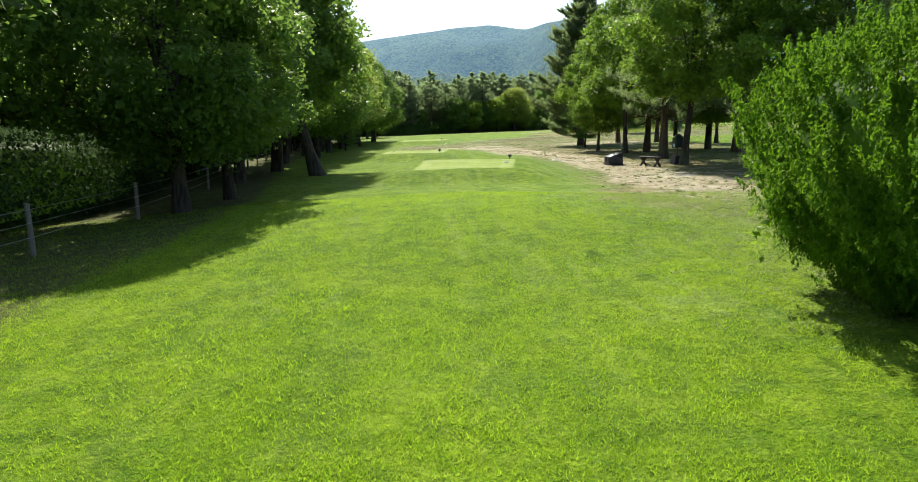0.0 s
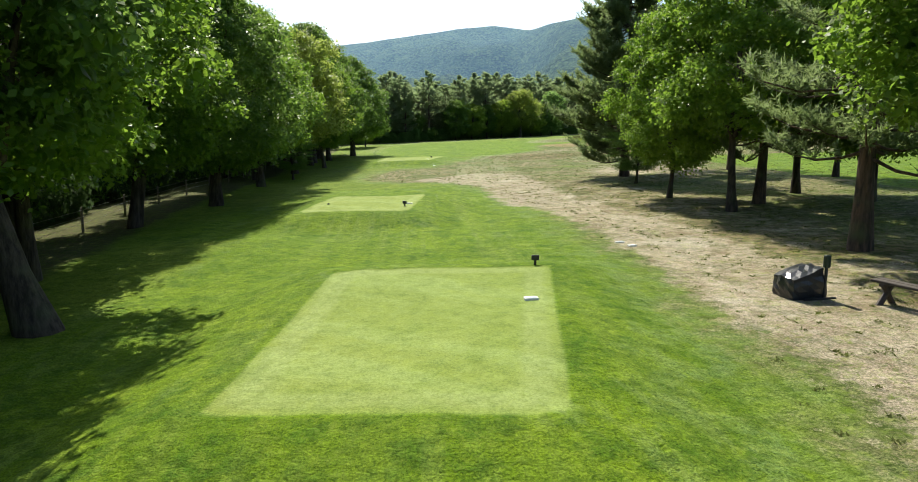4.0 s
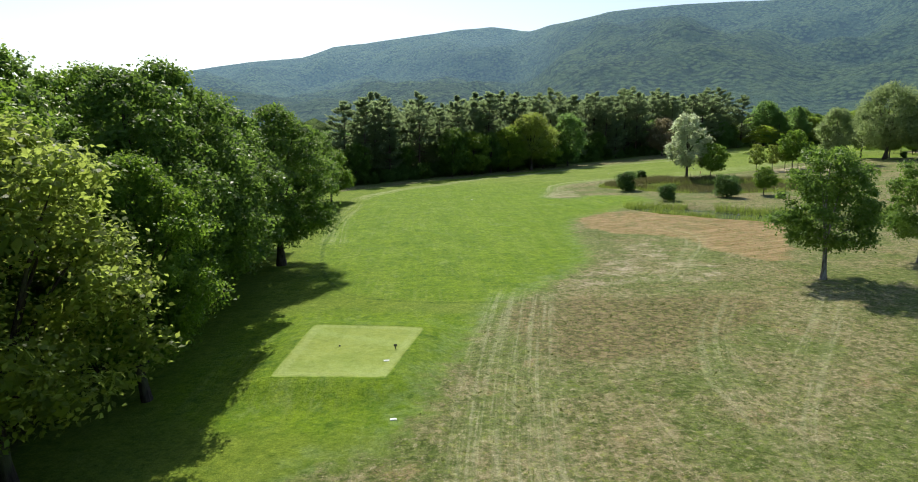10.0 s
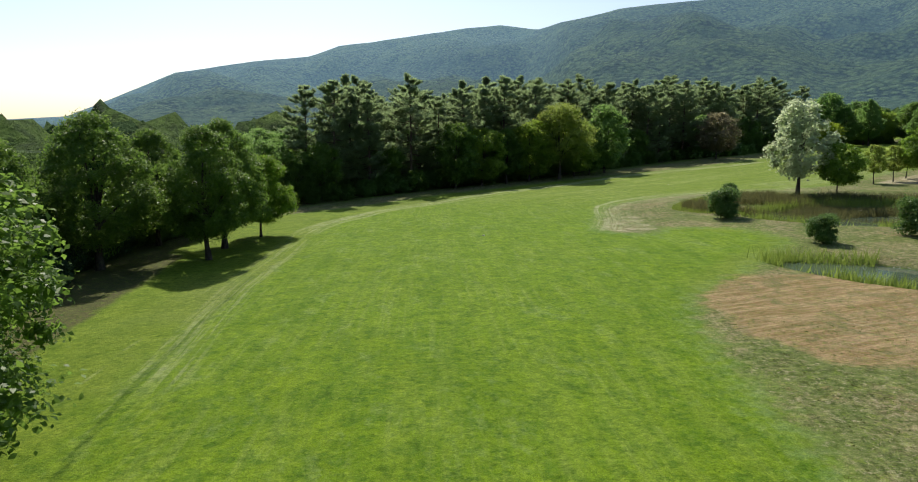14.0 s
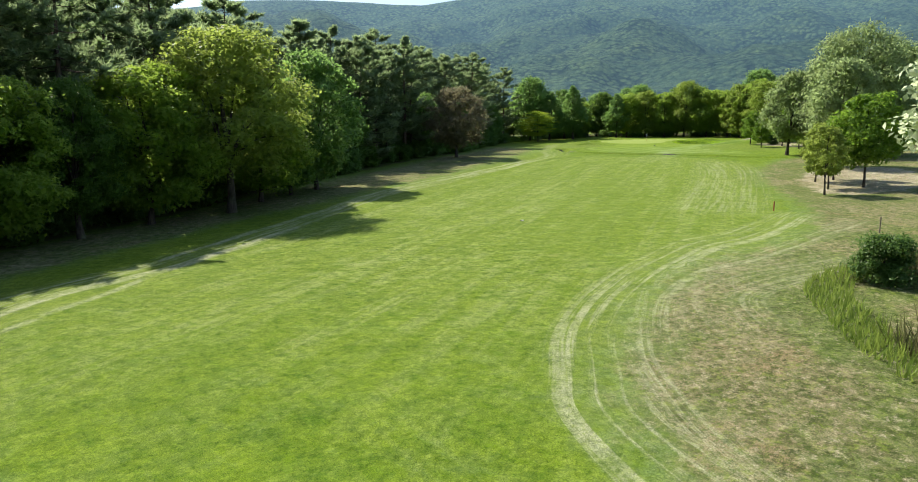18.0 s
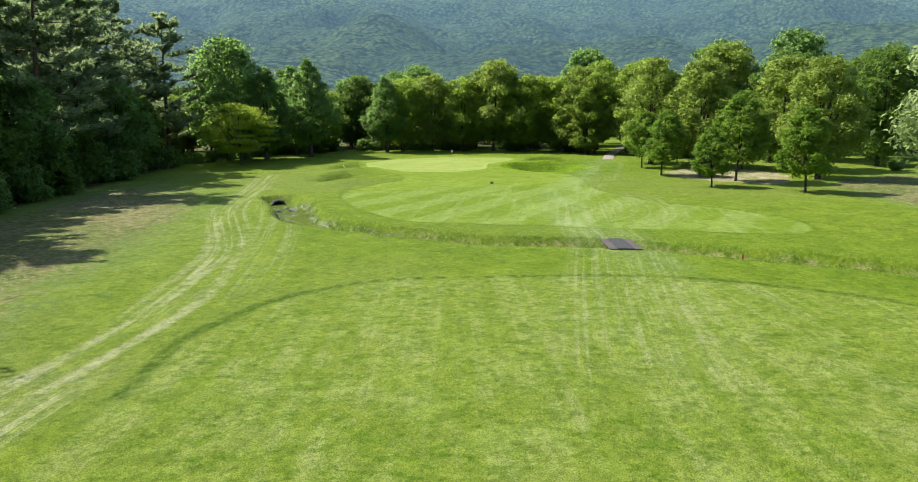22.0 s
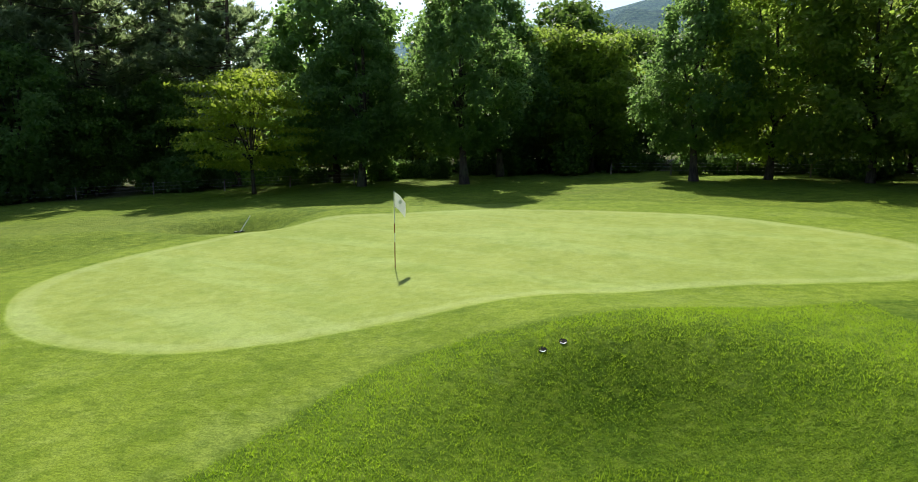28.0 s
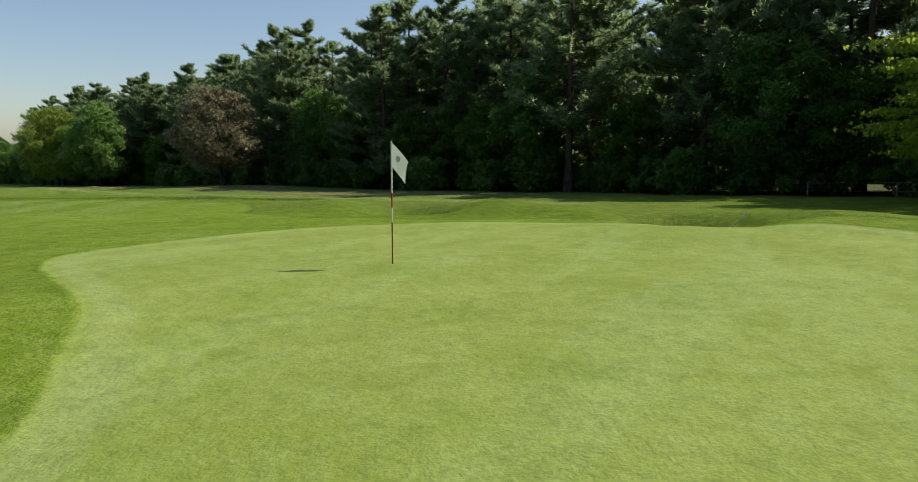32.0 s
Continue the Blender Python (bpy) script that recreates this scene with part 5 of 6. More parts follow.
def plant_wood():
    """The pine wood along the fairway, several trees deep."""
    rng = np.random.default_rng(77)
    edge = curve([(-42, 172), (-32, 180), (-19, 191), (-6, 205), (15, 223), (38, 248), (70, 275), (86, 291), (102, 306), (117, 318)], False, 10)
    seg = np.r_[0, np.cumsum(np.linalg.norm(np.diff(edge, axis=0), axis=1))]
    for depth, gap in ((-0.6, 3.6), (3.0, 4.6), (1.0, 5.0), (5.5, 5.0), (10.5, 5.4), (8.0, 4.4), (16.5, 5.0), (14.0, 5.0), (22, 5.5), (29, 6.5)):
        for d in np.arange(rng.random() * 3, seg[-1], gap):
            d += rng.normal() * 0.9
            x, y = np.interp(d, seg, edge[:, 0]), np.interp(d, seg, edge[:, 1])
            tx, ty = np.interp(d + 1, seg, edge[:, 0]) - x, np.interp(d + 1, seg, edge[:, 1]) - y
            L = math.hypot(tx, ty) + 1e-6
            q = depth + rng.random() * 2.5
            x, y = x - ty / L * q, y + tx / L * q
            if x > 84 and (depth > 20 or (depth > 7 and rng.random() < 0.3)):
                continue
            if depth in (-0.6, 3.0, 8.0, 14.0):
                tree(str(rng.choice(["shrub_a", "shrub_a", "shrub_b"])), x, y, 0.75 + 0.7 * rng.random(), rng.random() * 360, group="shrubs of the pine wood", name="shrub")
                continue
            leafy = x < -24 or rng.random() < (0.55 if depth < 2 else 0.2 if depth < 6 else 0.08)
            kind = rng.choice(["wood_a", "wood_b", "wood_b", "wood_a"]) if leafy else rng.choice(["wood_pine_a", "wood_pine_b", "wood_pine_c"])
            tree(str(kind), x, y, (0.62 + 0.2 * rng.random()) if leafy else (0.96 + 0.2 * rng.random()) * (0.88 if x < 4 else 0.98 if x < 64 else 1.06), rng.random() * 360, 1.0 if leafy else 1.08, group="trees of the pine wood")


plant_wood()

# ---- far woods ----


def far_woods():
    """Crowns of the woods beyond the course, too many to count."""
    rng = np.random.default_rng(9)
    bm = bmesh.new()
    bmesh.ops.create_icosphere(bm, subdivisions=2, radius=1.0)
    base = np.array([v.co[:] for v in bm.verts])
    tri = np.array([[v.index for v in f.verts] for f in bm.faces])
    bm.free()
    vs, fs, n = [], [], 0
    spots = []
    for k in range(2600):
        a = radians(rng.uniform(-60, 150))
        r = 285 + 480 * rng.random() ** 1.3
        spots.append((60 + r * math.sin(a), 150 + r * math.cos(a)))
    for k in range(420):
        a = radians(rng.uniform(150, 300))
        r = 200 + 160 * rng.random()
        spots.append((60 + r * math.sin(a), 150 + r * math.cos(a)))
    edge = np.array(FOREST)
    for k in range(900):
        x, y = rng.uniform(-110, 190), rng.uniform(175, 400)
        if float(near(x, y, edge, True)) < (-32 if x < 70 else -40):
            spots.append((x, y))
    for k in range(150):
        spots.append((rng.uniform(-58, -31), rng.uniform(-20, 172)))
    for x, y in spots:
        s = rng.uniform(3.6, 6.2)
        lump = base * (1 + 0.22 * rng.normal(size=(len(base), 1)))
        v = lump * [s, s, s * rng.uniform(0.9, 1.5)] + [x, y, hz(x, y) + s * 0.9]
        vs.append(v)
        fs.append(tri + n)
        n += len(v)
    ob = new("far_woods", mesh_of("far_woods", np.concatenate(vs), np.concatenate(fs), M["far_leaf"]))
    tagged(ob, "green woods beyond the golf course", "woods", kind="stuff")


def far_leaf():
    k = Mat("far_foliage")
    c = k.mix(k.rand_island(), (0.035, 0.085, 0.02), (0.12, 0.19, 0.04))
    c = k.mix(k.ramp(k.noise(0.9, 4, 0.7), 0.45, 0.65, 0, 0.7), c, (0.02, 0.05, 0.012))
    k.bump(k.noise(0.8, 5, 0.75), 1.0, 2.5)
    return k.done(c, 0.9, 0, 0.1)


M["far_leaf"] = far_leaf()
far_woods()

# ---- hedges, bushes, reeds, grass ----


def clump_hedge(name, cx, cy, rx, ry, h, mat, n, leaf, label, category, power=2.6, aspect=0.4, foot=0.72, up=1.6, plume=0.0):
    """A clipped or bulging hedge: a solid dark core and a shell of sprays."""
    rng = np.random.default_rng(int(abs(cx * 13 + cy * 7)))
    d = unit(rng.normal(size=(n, 3)))
    k = (np.abs(d) ** power).sum(1) ** (-1 / power)
    sh = d * k[:, None]
    lump = 1 + 0.10 * np.sin(4 * d[:, 0] + 5 * d[:, 2]) * np.cos(5 * d[:, 1] + 3 * d[:, 2]) + 0.05 * rng.normal(size=n)
    narrow = foot + (1 - foot) * np.clip((sh[:, 2] + 1) / 0.9, 0, 1)
    p = sh * lump[:, None] * [rx, ry, h / 2] * np.stack([narrow, narrow, np.ones(n)], 1) + [0, 0, h / 2]
    keep = p[:, 2] > 0.02
    if plume:
        # flame-shaped tufts: many small scales along an upward axis
        many = 64
        axis = unit(d * 0.55 + [0, 0, 0.95] + 0.22 * rng.normal(size=(n, 3)))
        t = rng.random((n, many, 1))
        girth = 0.06 * (1 - t) ** 0.7 + 0.006
        long = plume * (0.6 + 0.8 * rng.random((n, 1, 1)))
        p = (p[:, None] + axis[:, None] * (t - 0.35) * long + unit(rng.normal(size=(n, many, 3))) * girth).reshape(-1, 3)
        d = np.repeat(d, many, 0)
        keep = p[:, 2] > 0.02
    v, f = cards(p[keep], d[keep] * 0.5 + rng.normal(size=(keep.sum(), 3)) * 0.3, np.full(keep.sum(), leaf), aspect, rng, -up)
    ob = thing(name, pose(cx, cy, hz(cx, cy) - 0.05), label, category)
    part("foliage", mesh_of("foliage", v, f, M[mat]), None, ob)
    # solid core added to block the view through and stand for inner shade
    bm = bmesh.new()
    bmesh.ops.create_icosphere(bm, subdivisions=3, radius=1.0)
    for q in bm.verts:
        c = np.array(q.co[:])
        kk = (np.abs(c) ** power).sum() ** (-1 / power)
        c = c * kk * 0.86
        w = foot + (1 - foot) * min(1, max(0, (c[2] + 1) / 0.9))
        q.co = (c[0] * rx * w, c[1] * ry * w, max(0.0, c[2] * h / 2 + h / 2))
    part("core", bm, M["dark"], ob, "solid dark core filling the shaded inside")
    return ob


thuja = clump_hedge("hedge", 5.55, 6.4, 2.05, 2.3, 3.05, "thuja", 3300, 0.06, "bulging bright green thuja hedge beside the tee", "hedge", aspect=0.34, up=2.6, plume=0.36)
rng = np.random.default_rng(61)
for a, b in (((-1.4, 1.2, 1.5), (-2.1, 1.2, 1.42)), ((-1.3, 0.8, 0.75), (-2.3, 0.7, 0.72)), ((-1.25, 0.7, 0.7), (-2.05, 0.5, 0.45)), ((-1.2, 0.9, 0.8), (-2.1, 1.1, 0.95))):
    # broad-leaved shoots growing out of the hedge
    a, b = np.array(a), np.array(b)
    t = np.linspace(0, 1, 7)[:, None]
    line = a + (b - a) * t + np.array([0, 0, 0.12]) * np.sin(t * 3.14)
    sprig = part("twig", mesh_of("twig", *tube(line, 0.009 * (1 - 0.7 * t[:, 0]), 5), M["bark"], True), None, thuja, "thin twig of another shrub")
    s = 0.3 + 0.7 * rng.random(30)
    p = np.stack([np.interp(s, t[:, 0], line[:, i]) for i in range(3)], 1) + 0.07 * rng.normal(size=(30, 3))
    part("leaves", mesh_of("leaves", *cards(p, np.tile([0.0, 0, 1.0], (30, 1)), np.full(30, 0.11), 0.5, rng, 0.6), M["maple"]), None, sprig, "pale green broad leaves")
for x, y, ry in ((-11.2, 4, 7), (-11.8, 17, 7), (-14.5, 30, 7), (-17.4, 43, 7), (-19.2, 56, 7), (-20.5, 69, 7), (-22.5, 82, 7), (-23.5, 95, 7), (-24.5, 108, 7), (-26, 121, 7), (-28, 134, 7), (-30, 147, 7)):
    clump_hedge("hedge", x, y, 1.6, ry, 2.3, "hedge_shaded", 24000 if y < 20 else 9000, 0.13 if y < 20 else 0.26, "dark clipped hedge behind the wire fence", "hedge", 4.0, 0.6, 0.95)
for x, y, rx, ry in ((147, 322.5, 3.5, 0.7), (138, 322.5, 4, 0.7), (129, 321, 4, 0.7), (119, 319.5, 4, 0.7), (160.5, 312, 1.6, 3.5), (156, 315.5, 3.5, 0.7), (164, 306, 0.8, 4), (170, 295, 0.8, 4), (172.5, 284, 0.8, 2.6), (165.5, 263.5, 0.8, 4.2), (172.3, 273, 0.8, 2)):
    clump_hedge("hedge", x, y, rx, ry, 1.5, "bush", 3500, 0.26, "low dark hedge behind the green", "hedge", 4.0, 0.6, 0.95)

for x, y, h in ((29.9, 164.7, 0.88), (31.5, 148.2, 0.74), (40.4, 149.5, 1.0), (36.7, 180, 0.62), (44.6, 131.8, 0.85)):
    tree("bush_a", x, y, h, name="bush", group="bushes by the ponds")
tree("small_a", 46.3, 150.6, 0.62)
tree("bush_a", 139.8, 252.6, 0.75, name="bush", label="low round bush under the young trees")
tree("bush_a", 118.6, 226.5, 0.5, name="bush", label="low bush beside the pale willow")


def blades(name, spots, tall, wide, mat, label, category, seed, lean=0.3):
    """Upright blades, one triangle each, of kind stuff."""
    rng = np.random.default_rng(seed)
    n = len(spots)
    z = height(spots[:, 0], spots[:, 1])
    p = np.stack([spots[:, 0], spots[:, 1], z - 0.01], 1)
    L = tall * (0.5 + 0.8 * rng.random(n))
    a = rng.random(n) * 6.28
    side = np.stack([np.cos(a), np.sin(a), 0 * a], 1) * (wide * (0.6 + 0.8 * rng.random(n)))[:, None]
    tip = p + np.stack([rng.normal(size=n) * lean, rng.normal(size=n) * lean, np.ones(n)], 1) * L[:, None]
    v = np.stack([p - side, p + side, tip], 1).reshape(-1, 3)
    ob = new(name, mesh_of(name, v, np.arange(3 * n).reshape(-1, 3), M[mat]))
    return tagged(ob, label, category, kind="stuff")


rng = np.random.default_rng(21)
for pond, n in ((PONDS[0], 9000), (PONDS[1], 9000)):
    k = rng.integers(0, len(pond), n)
    q = pond[k] + (np.roll(pond, -1, 0)[k] - pond[k]) * rng.random((n, 1)) + rng.normal(size=(n, 2)) * 0.55
    clump = np.sin(q[:, 0] * 0.9) + np.sin(q[:, 1] * 0.7 + 1) > -0.9
    blades("reeds", q[clump], 0.85, 0.035, "reed", "green reeds on the pond's bank", "reeds", 22)
REEDBED = curve([(27.6, 173.4), (30.2, 177.6), (35.5, 181.6), (44, 180), (52, 175), (64, 171.5), (67, 166), (58, 159.5), (46, 158.6), (38, 163), (32, 167.4), (28.4, 169.6)])
q = np.stack([rng.uniform(26, 68, 90000), rng.uniform(157, 183, 90000)], 1)
d = near(q[:, 0], q[:, 1], REEDBED, True)
thick = np.sin(q[:, 0] * 0.5 + 1.1 * np.sin(q[:, 1] * 0.4)) + np.sin(q[:, 1] * 0.8) + 0.9 * rng.random(len(q))
blades("reeds", q[(d < -0.6) & (thick > 0.0)], 0.95, 0.03, "reed_dark", "brownish green reeds filling the shallow pond", "reeds", 26)
blades("pond_grass", q[(d > -1.1) & (d < 0.5) & (rng.random(len(q)) < 0.9)], 0.4, 0.03, "reed", "bright green grass rimming the reeds", "grass", 27)
k = rng.integers(0, len(STREAM) - 1, 30000)
q = STREAM[k] + (STREAM[k + 1] - STREAM[k]) * rng.random((30000, 1)) + rng.normal(size=(30000, 2)) * 0.75
blades("stream_grass", q, 0.15, 0.012, "reed", "tufted grass in the stream bed", "grass", 23)
n = 300000
r = 2.0 + 17 * rng.random(n) ** 1.5
a = radians(1) * rng.uniform(-44, 44, n)
q = np.stack([r * np.sin(a), r * np.cos(a)], 1)
q = q[(np.hypot((q[:, 0] - 5.5) / 1.7, (q[:, 1] - 6.4) / 1.9) > 1)]
tuft = np.sin(q[:, 0] * 5.1 + 2 * np.sin(q[:, 1] * 3.3)) * np.sin(q[:, 1] * 4.3 + 2 * np.sin(q[:, 0] * 2.7))
q = q[tuft + 1.1 * rng.random(len(q)) > 0.15 - 0.5 * (q[:, 0] < 2)]
blades("lawn_grass", q, 0.042, 0.0042, "blade", "short mown grass blades near the tee", "grass", 24, 0.8)
n = 240000
q = np.stack([rng.uniform(133.5, 146, n), rng.uniform(268, 282, n)], 1)
q = q[(near(q[:, 0], q[:, 1], APRON, True) > 0.05) & (np.min([near(q[:, 0], q[:, 1], s, True) for s in SAND], 0) > 0.1)]
blades("rough_grass", q, 0.045, 0.006, "blade", "longer rough grass round the bunkers", "grass", 25, 0.7)

# dark weed tufts scattered over the bare soil and dried grass
M["weed"] = leaf_mat("weed_leaf", (0.05, 0.075, 0.018), (0.15, 0.165, 0.045), 0.35, 0.8)
rng = np.random.default_rng(61)
n = 30000
q = np.stack([rng.uniform(-6, 30, n), 16 + 112 * rng.random(n) ** 1.15], 1)
bare = np.max([w * step(near(q[:, 0], q[:, 1], c, True), 0.8, -1.5) for w, c in zip((0.5, 0.5, 0.8, 0.35), (SOIL[0], SOIL[8], CLODS, DRY))], 0)
clot = 0.5 + 0.5 * np.sin(q[:, 0] * 1.3 + 2.1 * np.sin(q[:, 1] * 0.43)) * np.sin(q[:, 1] * 0.9 + 1.7 * np.sin(q[:, 0] * 0.6))
q = q[rng.random(n) < bare * (0.15 + 0.85 * clot)]
size = 0.025 + 0.08 * rng.random(len(q)) ** 2.4
many = 14
spots = np.repeat(q, many, 0) + rng.normal(size=(len(q) * many, 2)) * np.repeat(size, many)[:, None]
blades("weed_tufts", spots, 0.045, 0.02, "weed", "dark weed tufts on bare sun-dried soil", "weeds", 62, 0.75)
# paler ragged grass beside the first tee
M["ragged"] = leaf_mat("ragged_grass", (0.1, 0.16, 0.04), (0.27, 0.32, 0.12), 0.4, 0.8)
q = np.stack([rng.uniform(2.4, 9, 5200), rng.uniform(6, 18, 5200)], 1)
q = q[rng.random(5200) < step(q[:, 0], 2.2, 4.6)]
spots = np.repeat(q, 12, 0) + 0.04 * rng.normal(size=(len(q) * 12, 2))
blades("ragged_grass", spots, 0.035, 0.011, "ragged", "pale ragged grass tufts on thin dry turf", "grass", 63, 0.8)

# ---- fences ----


def wire_fence(line, gap, h, wires, label):
    seg = np.r_[0, np.cumsum(np.linalg.norm(np.diff(line, axis=0), axis=1))]
    at = np.arange(0, seg[-1], gap)
    px, py = np.interp(at, seg, line[:, 0]), np.interp(at, seg, line[:, 1])
    x0, y0 = px[0], py[0]
    z0 = hz(x0, y0)
    ob = thing("wire_fence", pose(x0, y0, z0), label, "fence")
    bm = bmesh.new()
    rod(bm, (0, 0, -0.3), (0, 0, h), 0.055, 0.045, 8)
    post = bpy.data.meshes.new("post")
    bm.to_mesh(post)
    bm.free()
    post.materials.append(M["wood_post"])
    zs = []
    for x, y in zip(px, py):
        p = part("post", post, None, ob)
        zs.append(hz(x, y) - z0)
        p.location = (x - x0, y - y0, zs[-1])
        p.rotation_euler = (0.03 * math.sin(x * 9), 0.03 * math.cos(y * 7), x)
    for w in wires:
        pts = np.stack([px - x0 + 0.05, py - y0, np.array(zs) + w], 1)
        part("wire", mesh_of("wire", *tube(pts, np.full(len(pts), 0.006), 5), M["wire"], True), None, ob)


wire_fence(EDGE_L[EDGE_L[:, 1] < 100], 4.7, 0.95, (0.35, 0.6, 0.85), "weathered post fence with pale wires under the trees")
wire_fence(curve([(96, 301), (108, 310.5), (117, 314.8), (128, 315.2)], False), 5.0, 0.9, (0.35, 0.6, 0.85), "post and wire fence before the pine wood")
wire_fence(curve([(146, 318), (152, 315), (159.6, 311.2), (165, 306), (168.6, 300), (171, 292), (172, 281)], False), 4.5, 0.9, (0.35, 0.6, 0.85), "post and wire fence behind the green")

# ---- golf things ----


def flag():
    ob = thing("golf_flag", pose(135.82, 284.42, hz(135.82, 284.42) - 0.03, 0, 0, -28), "white flag on a red and white striped stick in the hole", "flag")
    z, k = -0.08, 0
    for top, mat in ((0.75, "red"), (1.0, "white"), (1.26, "red"), (1.5, "white"), (2.13, "white")):
        bm = bmesh.new()
        rod(bm, (0, 0, z), (0, 0, top), 0.013, 0.013, 10)
        part("stick_section", bm, M[mat], ob)
        z = top
    bm = bmesh.new()
    rod(bm, (0, 0, 2.13), (0, 0, 2.17), 0.018, 0.008, 8)
    part("finial", bm, M["black"], ob)
    nx, nz = 14, 9
    vs = []
    for i in range(nx):
        u = i / (nx - 1)
        for j in range(nz):
            w = j / (nz - 1)
            x = 0.012 + 0.1 * u + 0.01 * math.sin(u * 6)
            y = 0.012 + 0.36 * u - 0.06 * u * w
            z = 2.1 - 0.40 * w - 0.32 * u * (1 - 0.25 * w) * u ** 0.3 + 0.05 * u * math.sin(w * 5)
            vs.append((x + 0.014 * math.sin(w * 6 + u * 4) * u, y, z))
    fs = [(i * nz + j, (i + 1) * nz + j, (i + 1) * nz + j + 1, i * nz + j + 1) for i in range(nx - 1) for j in range(nz - 1)]
    cloth = part("flag_cloth", mesh_of("flag_cloth", vs, fs, M["cloth"], True), None, ob, "white flag with a faint emblem")
    bm = bmesh.new()
    bmesh.ops.create_circle(bm, cap_ends=True, segments=14, radius=0.055)
    bmesh.ops.rotate(bm, verts=bm.verts, matrix=Matrix.Rotation(radians(90), 3, 'X'))
    bmesh.ops.rotate(bm, verts=bm.verts, matrix=Matrix.Rotation(radians(74), 3, 'Z'))
    bmesh.ops.translate(bm, verts=bm.verts, vec=(0.075, 0.165, 1.83))
    part("emblem", bm, M["print"], cloth)
    bm = bmesh.new()
    bmesh.ops.create_cone(bm, cap_ends=False, segments=20, radius1=0.054, radius2=0.054, depth=0.1)
    bmesh.ops.translate(bm, verts=bm.verts, vec=(0, 0, -0.03))
    part("cup", bm, M["black"], ob)


def cloth_mat(name, a, b):
    k = Mat(name)
    k.done(k.mix(k.noise(20, 3), a, b), 0.7)
    tr = k.t.nodes.new("ShaderNodeBsdfTranslucent")
    tr.inputs["Color"].default_value = (*b, 1)
    ms = k.t.nodes.new("ShaderNodeMixShader")
    ms.inputs[0].default_value = 0.22
    k.link(k.bsdf.outputs[0], ms.inputs[1])
    k.link(tr.outputs[0], ms.inputs[2])
    k.link(ms.outputs[0], k.t.nodes["Material Output"].inputs["Surface"])
    return k.m


M["cloth"] = cloth_mat("flag_cloth", (0.72, 0.75, 0.74), (0.82, 0.84, 0.84))
M["print"] = cloth_mat("flag_print", (0.5, 0.58, 0.55), (0.56, 0.64, 0.6))
M["grey"] = plain("grey_print", (0.58, 0.64, 0.62), 0.7)
flag()


def tee_marker(x, y, big=True):
    ob = thing("tee_marker", pose(x, y, hz(x, y)), "small black marker standing on the tee" if big else "low dark disc marker on the tee", "tee marker", "tee markers")
    bm = bmesh.new()
    if big:
        box(bm, -0.085, -0.02, 0.1, 0.085, 0.02, 0.22, 0.012)
        part("plate", bm, M["black"], ob)
        bm = bmesh.new()
        rod(bm, (0, 0, -0.05), (0, 0, 0.11), 0.035, 0.025, 8)
        part("foot", bm, M["black"], ob)
    else:
        bmesh.ops.create_cone(bm, cap_ends=True, segments=14, radius1=0.06, radius2=0.035, depth=0.06)
        bmesh.ops.translate(bm, verts=bm.verts, vec=(0, 0, 0.03))
        part("disc", bm, M["black"], ob)


for x, y, big in ((2.85, 33.4, True), (-1.03, 45.3, True), (-4.27, 46.1, False), (-1.69, 87.0, True), (-4.6, 87.75, False)):
    tee_marker(x, y, big)


def ground_plate(x, y, turn, label, group=""):
    ob = thing("ground_plate", pose(x, y, hz(x, y), 0, 0, turn), label, "marker plate", group)
    bm = bmesh.new()
    box(bm, -0.13, -0.07, -0.06, 0.13, 0.07, 0.035, 0.012)
    part("slab", bm, M["white"], ob)
    bm = bmesh.new()
    box(bm, -0.09, -0.045, 0.036, 0.09, -0.025, 0.039)
    part("inscription", bm, M["grey"], ob)


for x, y, a in ((2.45, 30.6, 8), (-0.9, 46.15, 6), (-1.95, 85.3, 8), (-1.1, 79.8, 10), (5.85, 37.9, 20), (6.05, 37.3, 24)):
    ground_plate(x, y, a, "flat white plate set in the grass", "white plates by the tees")


def bench():
    ob = thing("bench", pose(9.2, 30.4, hz(9.2, 30.4), 0, 0, -68), "dark low wooden bench on crossed legs", "bench")
    for k in range(2):
        bm = bmesh.new()
        box(bm, -0.72, -0.17 + 0.18 * k, 0.40, 0.72, -0.01 + 0.18 * k, 0.45, 0.01)
        part("seat_plank", bm, M["benchwood"], ob)
    for s in (-0.5, 0.5):
        for t in (-1, 1):
            bm = bmesh.new()
            rod(bm, (s, -0.2 * t, -0.03), (s, 0.14 * t, 0.40), 0.055, 0.05, 6)
            part("leg", bm, M["benchwood"], ob)
        bm = bmesh.new()
        box(bm, s - 0.05, -0.17, 0.34, s + 0.05, 0.17, 0.398, 0.01)
        part("crossbar", bm, M["benchwood"], ob)


bench()


